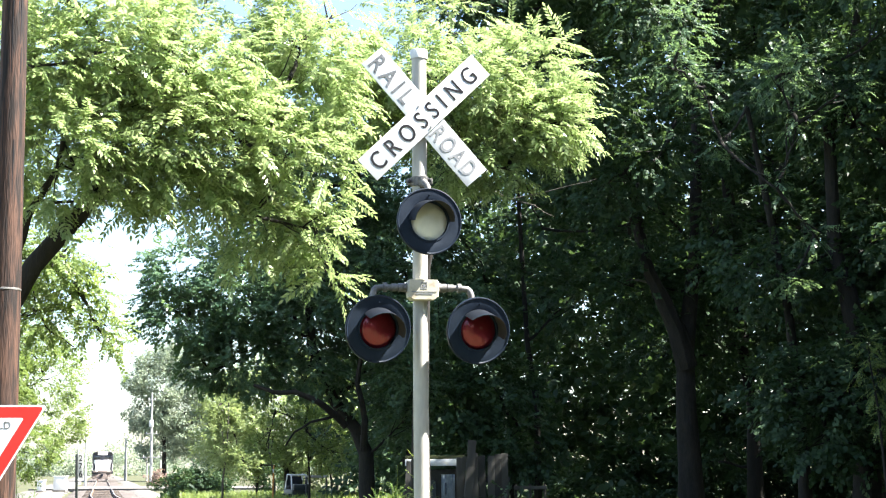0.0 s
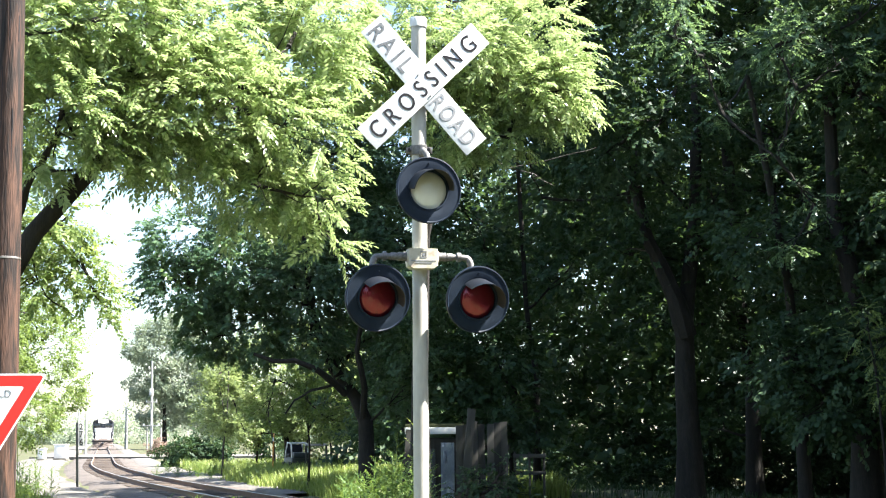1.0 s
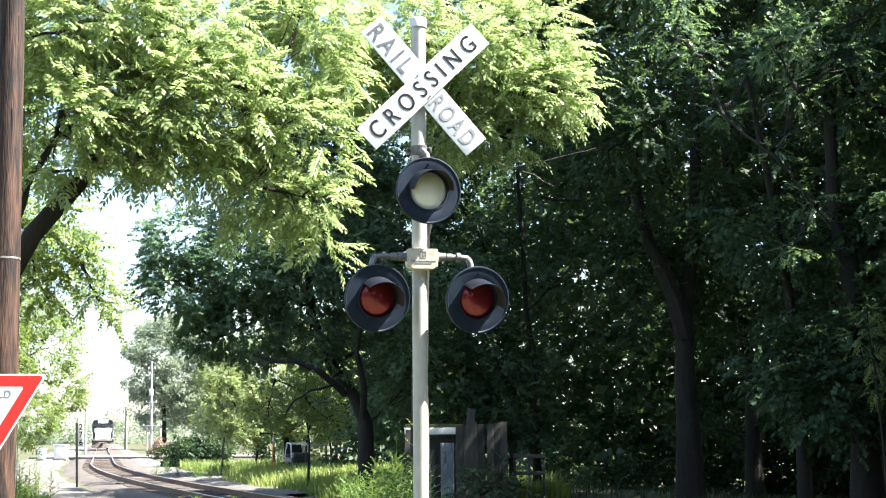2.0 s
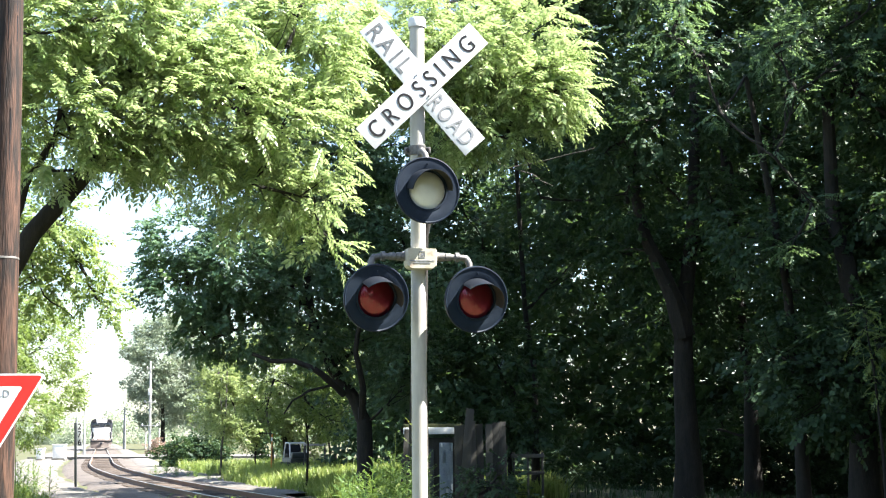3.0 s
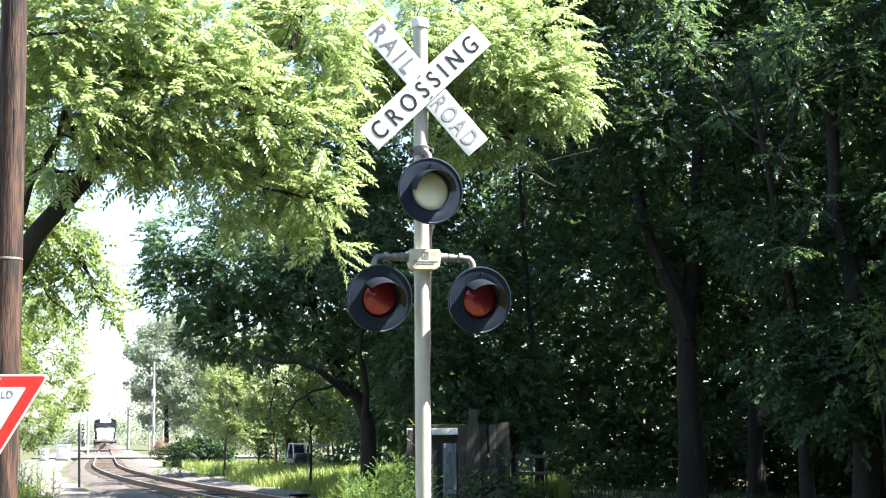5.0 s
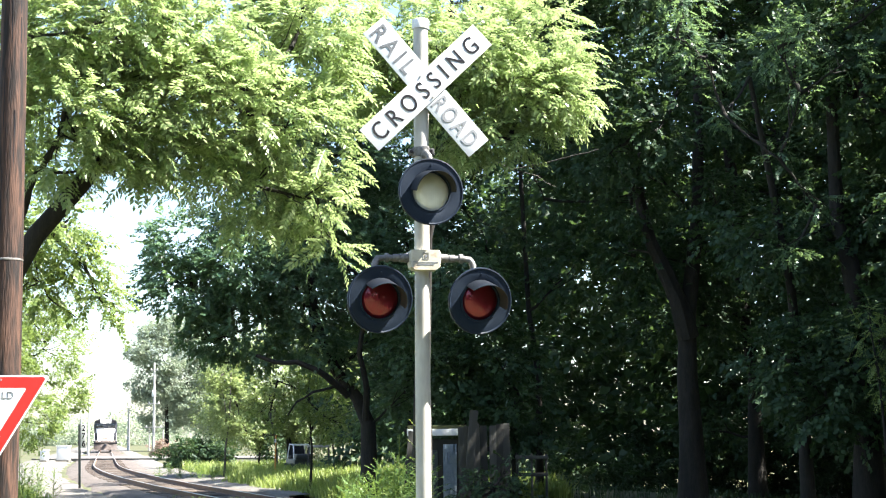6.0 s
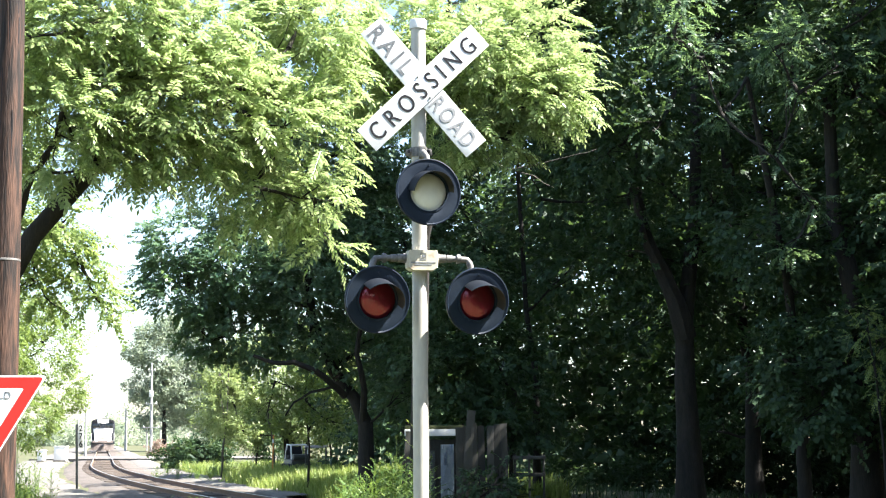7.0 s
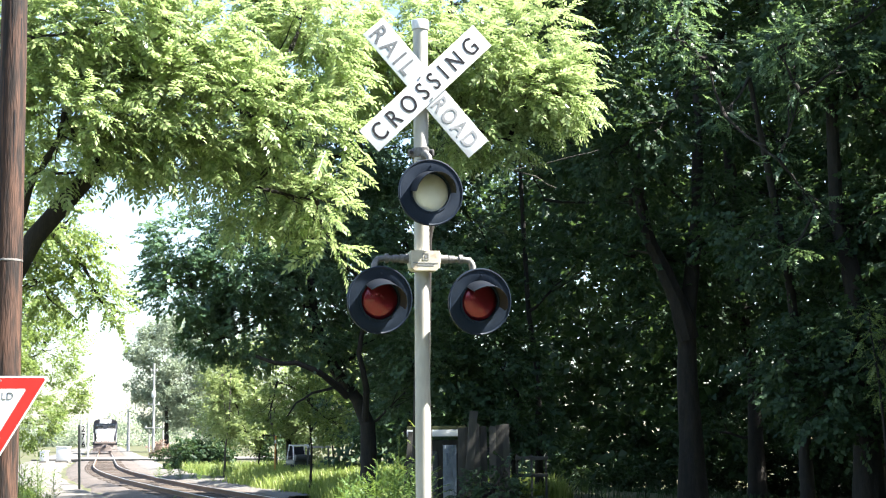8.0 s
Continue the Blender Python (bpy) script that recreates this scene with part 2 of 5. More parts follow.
def array_mesh(name, verts, faces, mat):
    """A mesh of quads from numpy arrays."""
    me = bpy.data.meshes.new(name)
    verts, faces = np.asarray(verts, np.float32), np.asarray(faces, np.int32)
    me.vertices.add(len(verts))
    me.vertices.foreach_set("co", verts.ravel())
    me.loops.add(faces.size)
    me.loops.foreach_set("vertex_index", faces.ravel())
    me.polygons.add(len(faces))
    me.polygons.foreach_set("loop_start", np.arange(0, faces.size, faces.shape[1], dtype=np.int32))
    me.polygons.foreach_set("loop_total", np.full(len(faces), faces.shape[1], np.int32))
    me.update(calc_edges=True)
    me.materials.append(mat)
    return me


def writing(name, text, height, width, mat, parent, m, weight=0.0, spacing=1.0, label=""):
    """Raised lettering as a mesh, its middle at m, as high and wide as given."""
    cu = bpy.data.curves.new(name, 'FONT')
    cu.body = text
    cu.align_x, cu.align_y = 'CENTER', 'CENTER'
    cu.space_character = spacing
    cu.offset = weight
    cu.extrude = 0.002
    ob = bpy.data.objects.new(name, cu)
    scene.collection.objects.link(ob)
    bpy.context.view_layer.update()
    me = bpy.data.meshes.new_from_object(ob.evaluated_get(bpy.context.evaluated_depsgraph_get()))
    scene.collection.objects.unlink(ob)
    bpy.data.objects.remove(ob)
    co = np.empty(len(me.vertices) * 3, np.float32)
    me.vertices.foreach_get("co", co)
    co = co.reshape(-1, 3)
    lo, hi = co.min(0), co.max(0)
    co[:, 0] = (co[:, 0] - (lo[0] + hi[0]) / 2) * width / (hi[0] - lo[0])
    co[:, 1] = (co[:, 1] - (lo[1] + hi[1]) / 2) * height / (hi[1] - lo[1])
    me.vertices.foreach_set("co", co.ravel())
    me.name = name
    me.materials.clear()
    me.materials.append(mat)
    out = new(name, me)
    out.parent = parent
    out.matrix_basis = m
    return tagged(out, label=label)


# ---------------------------------------------------------------- leaves
rng = np.random.default_rng(7)


def leaf_quad(length, width):
    """One leaf along +x: a quad folded along its midrib."""
    v = np.array([(0, 0, 0), (0.46 * length, 0.6 * width, 0.12 * width), (length, 0, -0.1 * length), (0.46 * length, -0.6 * width, 0.12 * width)])
    return v, np.array([(0, 1, 2, 3)])


def turn_z(a):
    c, s = math.cos(a), math.sin(a)
    return np.array([(c, -s, 0), (s, c, 0), (0, 0, 1)])


def turn_y(a):
    c, s = math.cos(a), math.sin(a)
    return np.array([(c, 0, s), (0, 1, 0), (-s, 0, c)])


def turn_x(a):
    c, s = math.cos(a), math.sin(a)
    return np.array([(1, 0, 0), (0, c, -s), (0, s, c)])


def spray(kind):
    """A twig's worth of leaves along +x."""
    vs, fs, k = [], [], 0

    def put(v, f, r, at):
        nonlocal k
        vs.append(v @ r.T + np.array(at))
        fs.append(f + k)
        k += len(v)

    if kind == "pinnate":
        n = 9
        for i in range(n):
            x = 0.05 + 0.40 * i / n
            ln = 0.098 * (0.7 + 0.4 * math.sin(math.pi * (i + 1) / (n + 1)))
            z = -0.10 * (x / 0.45) ** 2
            for s in (1, -1):
                put(*leaf_quad(ln, 0.030), turn_z(s * (1.15 - 0.05 * i + rng.uniform(-0.2, 0.2))) @ turn_y(rng.uniform(0.0, 0.5)) @ turn_x(s * rng.uniform(-0.2, 0.4)), (x, 0, z))
        put(*leaf_quad(0.085, 0.028), turn_y(0.5), (0.45, 0, -0.11))
        rachis = np.array([(0, -0.004, 0), (0, 0.004, 0), (0.46, 0.002, -0.11), (0.46, -0.002, -0.11)])
        put(rachis, np.array([(0, 1, 2, 3)]), np.eye(3), (0, 0, 0))
    elif kind == "broad":
        for i in range(10):
            x = 0.04 + 0.036 * i
            s = 1 if i % 2 else -1
            put(*leaf_quad(rng.uniform(0.085, 0.125), rng.uniform(0.06, 0.085)), turn_z(s * rng.uniform(0.5, 1.2)) @ turn_y(rng.uniform(0.0, 0.9)) @ turn_x(s * rng.uniform(-0.3, 0.6)), (x, 0, -0.15 * x))
    elif kind == "small":
        for i in range(14):
            x = 0.03 + 0.03 * i
            s = 1 if i % 2 else -1
            put(*leaf_quad(rng.uniform(0.06, 0.085), rng.uniform(0.034, 0.045)), turn_z(s * rng.uniform(0.5, 1.1)) @ turn_y(rng.uniform(-0.1, 0.6)) @ turn_x(s * rng.uniform(-0.3, 0.5)), (x, 0, -0.2 * x * x))
    elif kind == "clump":
        for i in range(14):
            put(*leaf_quad(rng.uniform(0.16, 0.26), rng.uniform(0.10, 0.16)), turn_z(rng.uniform(-1.4, 1.4)) @ turn_y(rng.uniform(-0.6, 0.9)) @ turn_x(rng.uniform(-0.8, 0.8)),
                (rng.uniform(0, 0.6), rng.uniform(-0.25, 0.25), rng.uniform(-0.2, 0.2)))
    else:                                   # "tuft": the farthest crowns
        for i in range(12):
            put(*leaf_quad(rng.uniform(0.35, 0.6), rng.uniform(0.22, 0.36)), turn_z(rng.uniform(-1.6, 1.6)) @ turn_y(rng.uniform(-0.8, 0.9)) @ turn_x(rng.uniform(-1, 1)),
                (rng.uniform(0, 1.3), rng.uniform(-0.6, 0.6), rng.uniform(-0.5, 0.5)))
    return np.concatenate(vs), np.concatenate(fs)


SPRAYS = {k: [spray(k) for _ in range(3)] for k in ("pinnate", "broad", "small", "clump", "tuft")}


def foliage_arrays(centre_list, n, kind, size=1.0, droop=0.25, flat=0.8, hollow=0.45):
    """Sprays spread through ellipsoids, denser towards their outside, pointing outwards and drooping."""
    allv, allf, base = [], [], 0
    for (c, r) in centre_list:
        for tv, tf in SPRAYS[kind]:
            m = max(1, n // 3)
            sub = rng.normal(size=(11, 3))
            sub /= np.linalg.norm(sub, axis=1)[:, None]
            d = sub[rng.integers(0, 11, m)] * 1.0 + rng.normal(size=(m, 3)) * 0.27
            d /= np.linalg.norm(d, axis=1)[:, None]
            rad = (hollow + (1 - hollow) * rng.random(m) ** 0.6) * (1 + 0.22 * np.sin(d[:, 0] * 5 + c[0] * 3) * np.cos(d[:, 2] * 6 + d[:, 1] * 4 + c[1]))
            at = np.array(c) + d * rad[:, None] * np.array((r, r, r * flat))
            ax = d + rng.normal(size=(m, 3)) * 0.55
            ax[:, 2] = ax[:, 2] * 0.55 - droop
            ax /= np.linalg.norm(ax, axis=1)[:, None]
            up = np.array((0, 0, 1.0)) + rng.normal(size=(m, 3)) * 0.36
            sd = np.cross(up, ax)
            sd /= np.linalg.norm(sd, axis=1)[:, None] + 1e-9
            up = np.cross(ax, sd)
            s = size * rng.uniform(0.7, 1.25, m)
            rot = np.stack((ax, sd, up), axis=2) * s[:, None, None]
            v = np.einsum('nij,kj->nki', rot, tv) + at[:, None, :]
            allv.append(v.reshape(-1, 3))
            f = tf[None] + (np.arange(m) * len(tv))[:, None, None] + base
            allf.append(f.reshape(-1, 4))
            base += m * len(tv)
    return np.concatenate(allv), np.concatenate(allf)


SWAYING = []      # (part, pose at rest, reach in degrees, phase)


def crown_part(tree_ob, lobe, n, kind, mat, size, sway, droop=0.25, hollow=0.45, name="foliage"):
    """One bough's leaves as a part, with its origin at the bough's root so that it can sway."""
    x, y, z, r = lobe
    v, f = foliage_arrays([((0, 0, 0), r)], n, kind, size, droop, hollow=hollow)
    ob = new(name, array_mesh(name, v, f, mat))
    ob.parent = tree_ob
    rest = Matrix.Translation((x, y, z))
    ob.matrix_basis = rest
    tagged(ob, kind="stuff")
    if sway:
        SWAYING.append((ob, rest, sway, random.uniform(0, 6.28)))
    return ob


def tree(base, trunk_pts, trunk_r, lobes, per_area, kind, mat, label, category="tree", size=1.0, sway=0.0, droop=0.25, hollow=0.45, limbs=True, name="tree", limb_r=0.045):
    """A tree: tapered trunk, a limb to every bough, and the boughs' leaves. Points are in world metres."""
    bx, by, bz = base
    t = thing(name, Matrix.Translation(base), label, category)
    rel = [Vector((p[0] - bx, p[1] - by, p[2] - bz)) for p in trunk_pts]
    bm = bmesh.new()
    n = len(rel)
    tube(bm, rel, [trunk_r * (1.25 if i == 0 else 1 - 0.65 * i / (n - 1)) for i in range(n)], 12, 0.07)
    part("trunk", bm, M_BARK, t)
    reached = []
    for x, y, z, r in sorted(lobes, key=lambda q: (Vector(q[:3]) - Vector(trunk_pts[-2])).length):
        c = Vector((x - bx, y - by, z - bz))
        if limbs:
            start = min(rel[1:] + reached, key=lambda p: (p - c).length)
            bm = bmesh.new()
            pts = bent(start, c, -0.12 * (c - start).length * 0.3, 6, 0.05 * r)
            tube(bm, pts, [limb_r * (1 - 0.75 * i / 6) * (0.6 + 0.4 * r) for i in range(7)], 7, 0.06)
            for _ in range(4):
                d = Vector((random.uniform(-1, 1), random.uniform(-1, 1), random.uniform(-0.5, 0.8))).normalized()
                tube(bm, bent(pts[random.choice((3, 4, 5))], c + d * r * 0.85, -0.04 * r, 4, 0.03 * r), [limb_r * 0.3 * (1 - 0.2 * i) for i in range(5)], 5)
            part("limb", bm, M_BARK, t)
        reached.append(c)
        crown_part(t, (c.x, c.y, c.z, r), int(per_area * r * r * (0.4 if z > 7.6 and kind == "pinnate" else 1.0)) + 6, kind, mat, size, sway, droop, hollow)
    return t


# ---------------------------------------------------------------- ground, track bed, road strips
def track_x(y):
    """The track's middle line: straight far off, bending towards the camera's side."""
    return 0.075 - 0.2314 * y + 0.00114 * max(0.0, 98 - y) ** 2


def track_at(y):
    dx = (track_x(y - 0.5) - track_x(y + 0.5))
    d = Vector((dx, -1.0, 0)).normalized()
    return Vector((track_x(y), y, 0)), d


GROUND_Z = -0.2


def ground_height(x, y):
    off = x - track_x(y) if y > -20 else 40
    z = GROUND_Z + 0.05 * noise.noise((x * 0.15, y * 0.15, 0)) + 0.03 * noise.noise((x * 0.6, y * 0.6, 3))
    if 3.2 < off < 14 and 10 < y < 70:
        z += 0.34 * math.sin((off - 3.2) / 10.8 * math.pi)
    if abs(off) < 3.2:
        z = -0.3
    return z


def build_ground():
    xs = [-2500, -900, -400, -200, -120] + [-80 + 1.6 * i for i in range(76)] + [60, 120, 250, 600, 2500]
    ys = [-400, -120, -40, -12] + [-6 + 1.6 * i for i in range(85)] + [150, 200, 280, 400, 800, 3000]
    bm = bmesh.new()
    grid = [[bm.verts.new((x, y, ground_height(x, y))) for x in xs] for y in ys]
    for r0, r1 in zip(grid, grid[1:]):
        for i in range(len(xs) - 1):
            bm.faces.new((r0[i], r0[i + 1], r1[i + 1], r1[i]))
    tagged(part("ground", bm, M_EARTH), "grassy dry earth with bare patches", "ground", kind="structure")


def strip(name, y0, y1, step, across, mat, label, category, rough=0.0):
    """A bed that follows the track: across is a row of (offset from the middle line, height)."""
    bm = bmesh.new()
    rows = []
    y = y0
    while y <= y1:
        p, d = track_at(y)
        nrm = Vector((-d.y, d.x, 0))
        rows.append([bm.verts.new(p + nrm * (o + rough * 6 * noise.noise((o, y * 0.3, 5))) + Vector((0, 0, z + rough * noise.noise((o * 1.7, y * 0.8, 1))))) for o, z in across])
        y += step if y < 130 else step * 6
    for a, b in zip(rows, rows[1:]):
        for i in range(len(across) - 1):
            bm.faces.new((a[i], a[i + 1], b[i + 1], b[i]))
    return tagged(part(name, bm, mat), label, category, kind="structure")


def build_track():
    strip("track_bed", 4, 520, 0.8, [(-2.9, -0.5), (-2.3, -0.2), (-1.5, -0.17), (-0.5, -0.165), (0.5, -0.165), (1.5, -0.17), (2.3, -0.2), (2.9, -0.5)], M_BALLAST,
          "crushed stone ballast under a railway track", "track bed", 0.04)
    strip("gravel_path", 44, 420, 1.5, [(1.7, -0.5), (2.3, -0.15), (3.0, -0.13), (3.9, -0.14), (4.4, -0.5)], M_GRAVEL, "pale gravel path beside the track", "path", 0.05)
    strip("gravel_yard", 34, 420, 1.5, [(-6.9, -0.5), (-6.3, -0.15), (-4.6, -0.13), (-3.0, -0.14), (-2.2, -0.5)], M_GRAVEL, "pale gravel service strip beside the track", "path", 0.05)
    bm = bmesh.new()
    edge = [(-36, 128), (-24, 124), (-14, 122), (-13, 134), (-24, 140), (-37, 146)]
    lo = [bm.verts.new((x, y, -0.25)) for x, y in edge]
    hi = [bm.verts.new((x, y, -0.02)) for x, y in edge]
    bm.faces.new(hi)
    for i in range(6):
        bm.faces.new((lo[i], lo[(i + 1) % 6], hi[(i + 1) % 6], hi[i]))
    bmesh.ops.recalc_face_normals(bm, faces=bm.faces)
    tagged(part("lane", bm, M_GRAVEL, flat=True), "pale gravel lane crossing the track", "lane", kind="structure")
    t = thing("railway_track", Matrix(), "single railway track with rusty rails curving away", "railway track")
    for side in (-1, 1):
        profile = [(-0.07, -0.17), (-0.07, -0.15), (-0.012, -0.13), (-0.012, -0.04), (-0.036, -0.035), (-0.036, -0.005), (0.036, -0.005), (0.036, -0.035), (0.012, -0.04), (0.012, -0.13), (0.07, -0.15), (0.07, -0.17)]
        for name, prof, mat in (("rail", profile, M_RAIL), ("railhead", [(-0.03, -0.004), (-0.026, 0.0), (0.026, 0.0), (0.03, -0.004)], M_RAILHEAD)):
            bm = bmesh.new()
            rows = []
            y = 4.0
            while y <= 520:
                p, d = track_at(y)
                nrm = Vector((-d.y, d.x, 0))
                rows.append([bm.verts.new(p + nrm * (side * 0.7525 + o) + Vector((0, 0, z))) for o, z in prof])
                y += 1.5 if y < 130 else 10
            for a, b in zip(rows, rows[1:]):
                for i in range(len(prof) - 1):
                    bm.faces.new((a[i], a[i + 1], b[i + 1], b[i]))
            bmesh.ops.recalc_face_normals(bm, faces=bm.faces)
            part(name, bm, mat, t, "worn shiny rail top" if name == "railhead" else "")
    bm = bmesh.new()
    box(bm, 2.6, 0.22, 0.16, bevel=0.015)
    first = part("tie", bm, M_TIE, t)
    me = first.data
    y, k = 22.0, 0
    while y < 150:
        p, d = track_at(y)
        ob = first if k == 0 else new("tie", me)
        ob.parent = t
        ob.matrix_basis = Matrix.Translation(p + Vector((0, 0, -0.232 + random.uniform(-0.01, 0.01)))) @ Matrix.Rotation(math.atan2(d.y, d.x) + math.pi / 2 + random.uniform(-0.02, 0.02), 4, 'Z')
        y += 0.55
        k += 1


build_ground()
build_track()


# ---------------------------------------------------------------- crossing signal
def facing(x, y, z, yaw, tilt=0):
    """A frame whose z axis points out of a sign's face: yaw degrees to the right of the camera's side, tilt degrees downwards."""
    return Matrix.Translation((x, y, z)) @ Matrix.Rotation(radians(yaw), 4, 'Z') @ Matrix.Rotation(radians(90 + tilt), 4, 'X')


def signal_lamp(name, parent, m, lens_mat, lens_label, hood_len=0.20, turned=0, span=176):
    """A flashing-light unit: background disc, hood, lens and the housing behind. z points out of the face."""
    bm = bmesh.new()
    lathe(bm, [(0.152, 0.004), (0.168, 0.010), (0.235, 0.007), (0.243, 0.014), (0.25, 0.012), (0.252, -0.006), (0.246, -0.012), (0.152, -0.012), (0.152, 0.004)], 56)
    disc = part(name, bm, M_BLACK, parent, "black round signal background with hooded lens", m=m)
    bm = bmesh.new()
    lathe(bm, [(0.155, -0.012), (0.155, -0.05), (0.135, -0.11), (0.10, -0.165), (0.05, -0.185), (0, -0.187)], 32)
    cyl(bm, 0.035, 0.035, 0.10, Matrix.Translation((0, 0.14, -0.07)) @ Matrix.Rotation(radians(90), 4, 'X'), 16)
    part("housing", bm, M_BLACK, disc)
    bm = bmesh.new()
    lathe(bm, [(0.149, -0.026), (0.14, -0.014), (0.105, 0.008), (0.06, 0.022), (0.02, 0.028), (0, 0.0285)], 40)
    part("lens", bm, lens_mat, disc, lens_label)
    bm = bmesh.new()
    lathe(bm, [(0.142, -0.024), (0.144, 0.014), (0.156, 0.014), (0.156, 0.004)], 40)
    part("lens_ring", bm, M_BLACK, disc)
    # the hood: a half-round visor over the upper half of the lens, a shell of 4 mm
    bm = bmesh.new()
    n, r0 = 40, 0.160
    rows = []
    for i in range(n + 1):
        a = radians(2 + 176 * i / n)
        c, s = math.cos(radians(2 + turned + span * i / n)), math.sin(radians(2 + turned + span * i / n))
        reach = hood_len * (0.66 + 0.34 * math.sin(a) ** 0.7)
        ring = []
        for r in (r0, r0 - 0.004):
            ring.append([bm.verts.new((r * (1 - 0.04 * t) * c, r * (1 - 0.04 * t) * s - 0.022 * t, 0.008 + reach * t)) for t in (0, 0.35, 0.7, 1.0)])
        rows.append(ring)
    inner = []
    for a, b in zip(rows, rows[1:]):
        for k in range(3):
            bm.faces.new((a[0][k], a[0][k + 1], b[0][k + 1], b[0][k]))
            inner.append(bm.faces.new((a[1][k], b[1][k], b[1][k + 1], a[1][k + 1])))
        bm.faces.new((a[0][3], a[1][3], b[1][3], b[0][3]))
    for ring in (rows[0], rows[-1]):
        for k in range(3):
            bm.faces.new((ring[0][k], ring[1][k], ring[1][k + 1], ring[0][k + 1]))
    bmesh.ops.recalc_face_normals(bm, faces=bm.faces)
    for f in inner:
        f.material_index = 1
    part("hood", bm, [M_HOOD_OUT, M_HOOD_IN], disc, "black sheet-metal hood with dusty inside")
    for ang in (90,):
        bm = bmesh.new()
        cyl(bm, 0.007, 0.007, 0.016, Matrix.Translation((0.2 * math.cos(radians(ang)), 0.2 * math.sin(radians(ang)), 0.014)), 8)
        part("bolt", bm, M_BLACK, disc)
    return disc


def build_signal():
    gz = GROUND_Z
    s = thing("crossing_signal", Matrix.Translation((-0.147, 10.9, gz)), "white crossing mast with crossed boards and three black hooded lamps", "crossing signal")
    top = 4.80 - gz
    bm = bmesh.new()
    cyl(bm, 0.058, 0.057, top - 0.04, Matrix.Translation((0, 0, (top - 0.04) / 2)), 32)
    part("mast", bm, M_MAST, s, "off-white weathered steel mast")
    bm = bmesh.new()
    lathe(bm, [(0.066, top - 0.075), (0.067, top - 0.01), (0.06, top), (0.03, top + 0.006), (0, top + 0.007)], 32)
    part("cap", bm, M_CAP, s, "white cap on the mast top")
    bm = bmesh.new()
    lathe(bm, [(0.058, 0.0), (0.17, 0.0), (0.17, 0.03), (0.12, 0.06), (0.085, 0.3), (0.06, 0.34)], 24)
    part("base", bm, M_STEEL, s)
    # crossed boards, one face 12 mm before the other
    cx, cz, yaw = 0.02, 4.247 - gz, 15.0
    for name, label, ang, depth, mat, ln in (("board", "greyed white board with faded letters", -48.0, 0.082, M_BLADE_OLD, 1.235), ("board", "white board with black letters", 44.3, 0.096, M_BLADE, 1.255)):
        m = facing(cx, 0, cz, yaw) @ Matrix.Translation((0, 0, depth)) @ Matrix.Rotation(radians(ang), 4, 'Z')
        bm = bmesh.new()
        box(bm, ln, 0.213, 0.006, bevel=0.002)
        b = part(name, bm, mat, s, label, m=m)
        if ang < 0:
            writing("lettering", "RAIL", 0.14, 0.41, M_INK_FADED, b, pose(-0.375, 0.0, 0.0045), 0.012, 1.45)
            writing("lettering", "ROAD", 0.14, 0.43, M_INK_PALE, b, pose(0.345, 0.0, 0.0045), 0.012, 1.35)
        else:
            writing("lettering", "CROSSING", 0.136, 1.10, M_INK, b, pose(-0.012, 0.0, 0.0045), 0.004, 1.62)
            for x in (-0.02, 0.02):
                bm = bmesh.new()
                cyl(bm, 0.009, 0.008, 0.012, Matrix.Translation((x, -0.09 if x < 0 else 0.09, 0.006)), 10)
                part("bolt", bm, M_STEEL, b)
    bm = bmesh.new()
    box(bm, 0.16, 0.03, 0.05, Matrix.Translation((cx - 0.02, -0.06, cz)), 0.006)
    part("board_bracket", bm, M_STEEL, s)
    # clamp and top lamp
    bm = bmesh.new()
    lathe(bm, [(0.058, -0.035), (0.07, -0.035), (0.07, 0.035), (0.058, 0.035)], 24, Matrix.Translation((0, 0, 3.755 - gz)))
    for x in (-0.075, 0.075):
        box(bm, 0.05, 0.035, 0.05, Matrix.Translation((x, -0.02, 3.755 - gz)), 0.006)
    box(bm, 0.06, 0.06, 0.09, Matrix.Translation((0.03, -0.07, 3.745 - gz)), 0.012)
    part("clamp", bm, M_PIPE, s, "grey cast clamp round the mast")
    for x in (-0.075, 0.075):
        bm = bmesh.new()
        cyl(bm, 0.013, 0.013, 0.03, Matrix.Translation((x, -0.045, 3.755 - gz)) @ Matrix.Rotation(radians(90), 4, 'X'), 6)
        part("clamp_bolt", bm, M_INK, s)
    bm = bmesh.new()
    tube(bm, [(0.03, -0.09, 3.745 - gz), (0.06, -0.13, 3.70 - gz), (0.075, -0.14, 3.62 - gz)], [0.024] * 3, 12)
    part("lamp_neck", bm, M_PIPE, s)
    signal_lamp("lamp", s, facing(0.073, -0.24, 3.41 - gz, 17, 2), M_LENS_CLEAR, "unlit pale frosted lens", 0.20)
    # junction box and the two arms
    az = 2.912 - gz
    turn = Matrix.Rotation(radians(12), 4, 'Z')
    bm = bmesh.new()
    jm = turn @ Matrix.Translation((0.0, -0.085, az))
    sections = [(-0.075, 0.085), (-0.055, 0.112), (0.0, 0.118), (0.055, 0.118), (0.075, 0.108)]
    front = []
    for z, w in sections:
        front.append([bm.verts.new(jm @ Vector(p)) for p in ((-w, 0.06, z), (-w, -0.045, z), (-w * 0.93, -0.058, z), (w * 0.93, -0.058, z), (w, -0.045, z), (w, 0.06, z))])
    for a, b in zip(front, front[1:]):
        for i in range(6):
            bm.faces.new((a[i], a[(i + 1) % 6], b[(i + 1) % 6], b[i]))
    bm.faces.new(list(reversed(front[0])))
    bm.faces.new(front[-1])
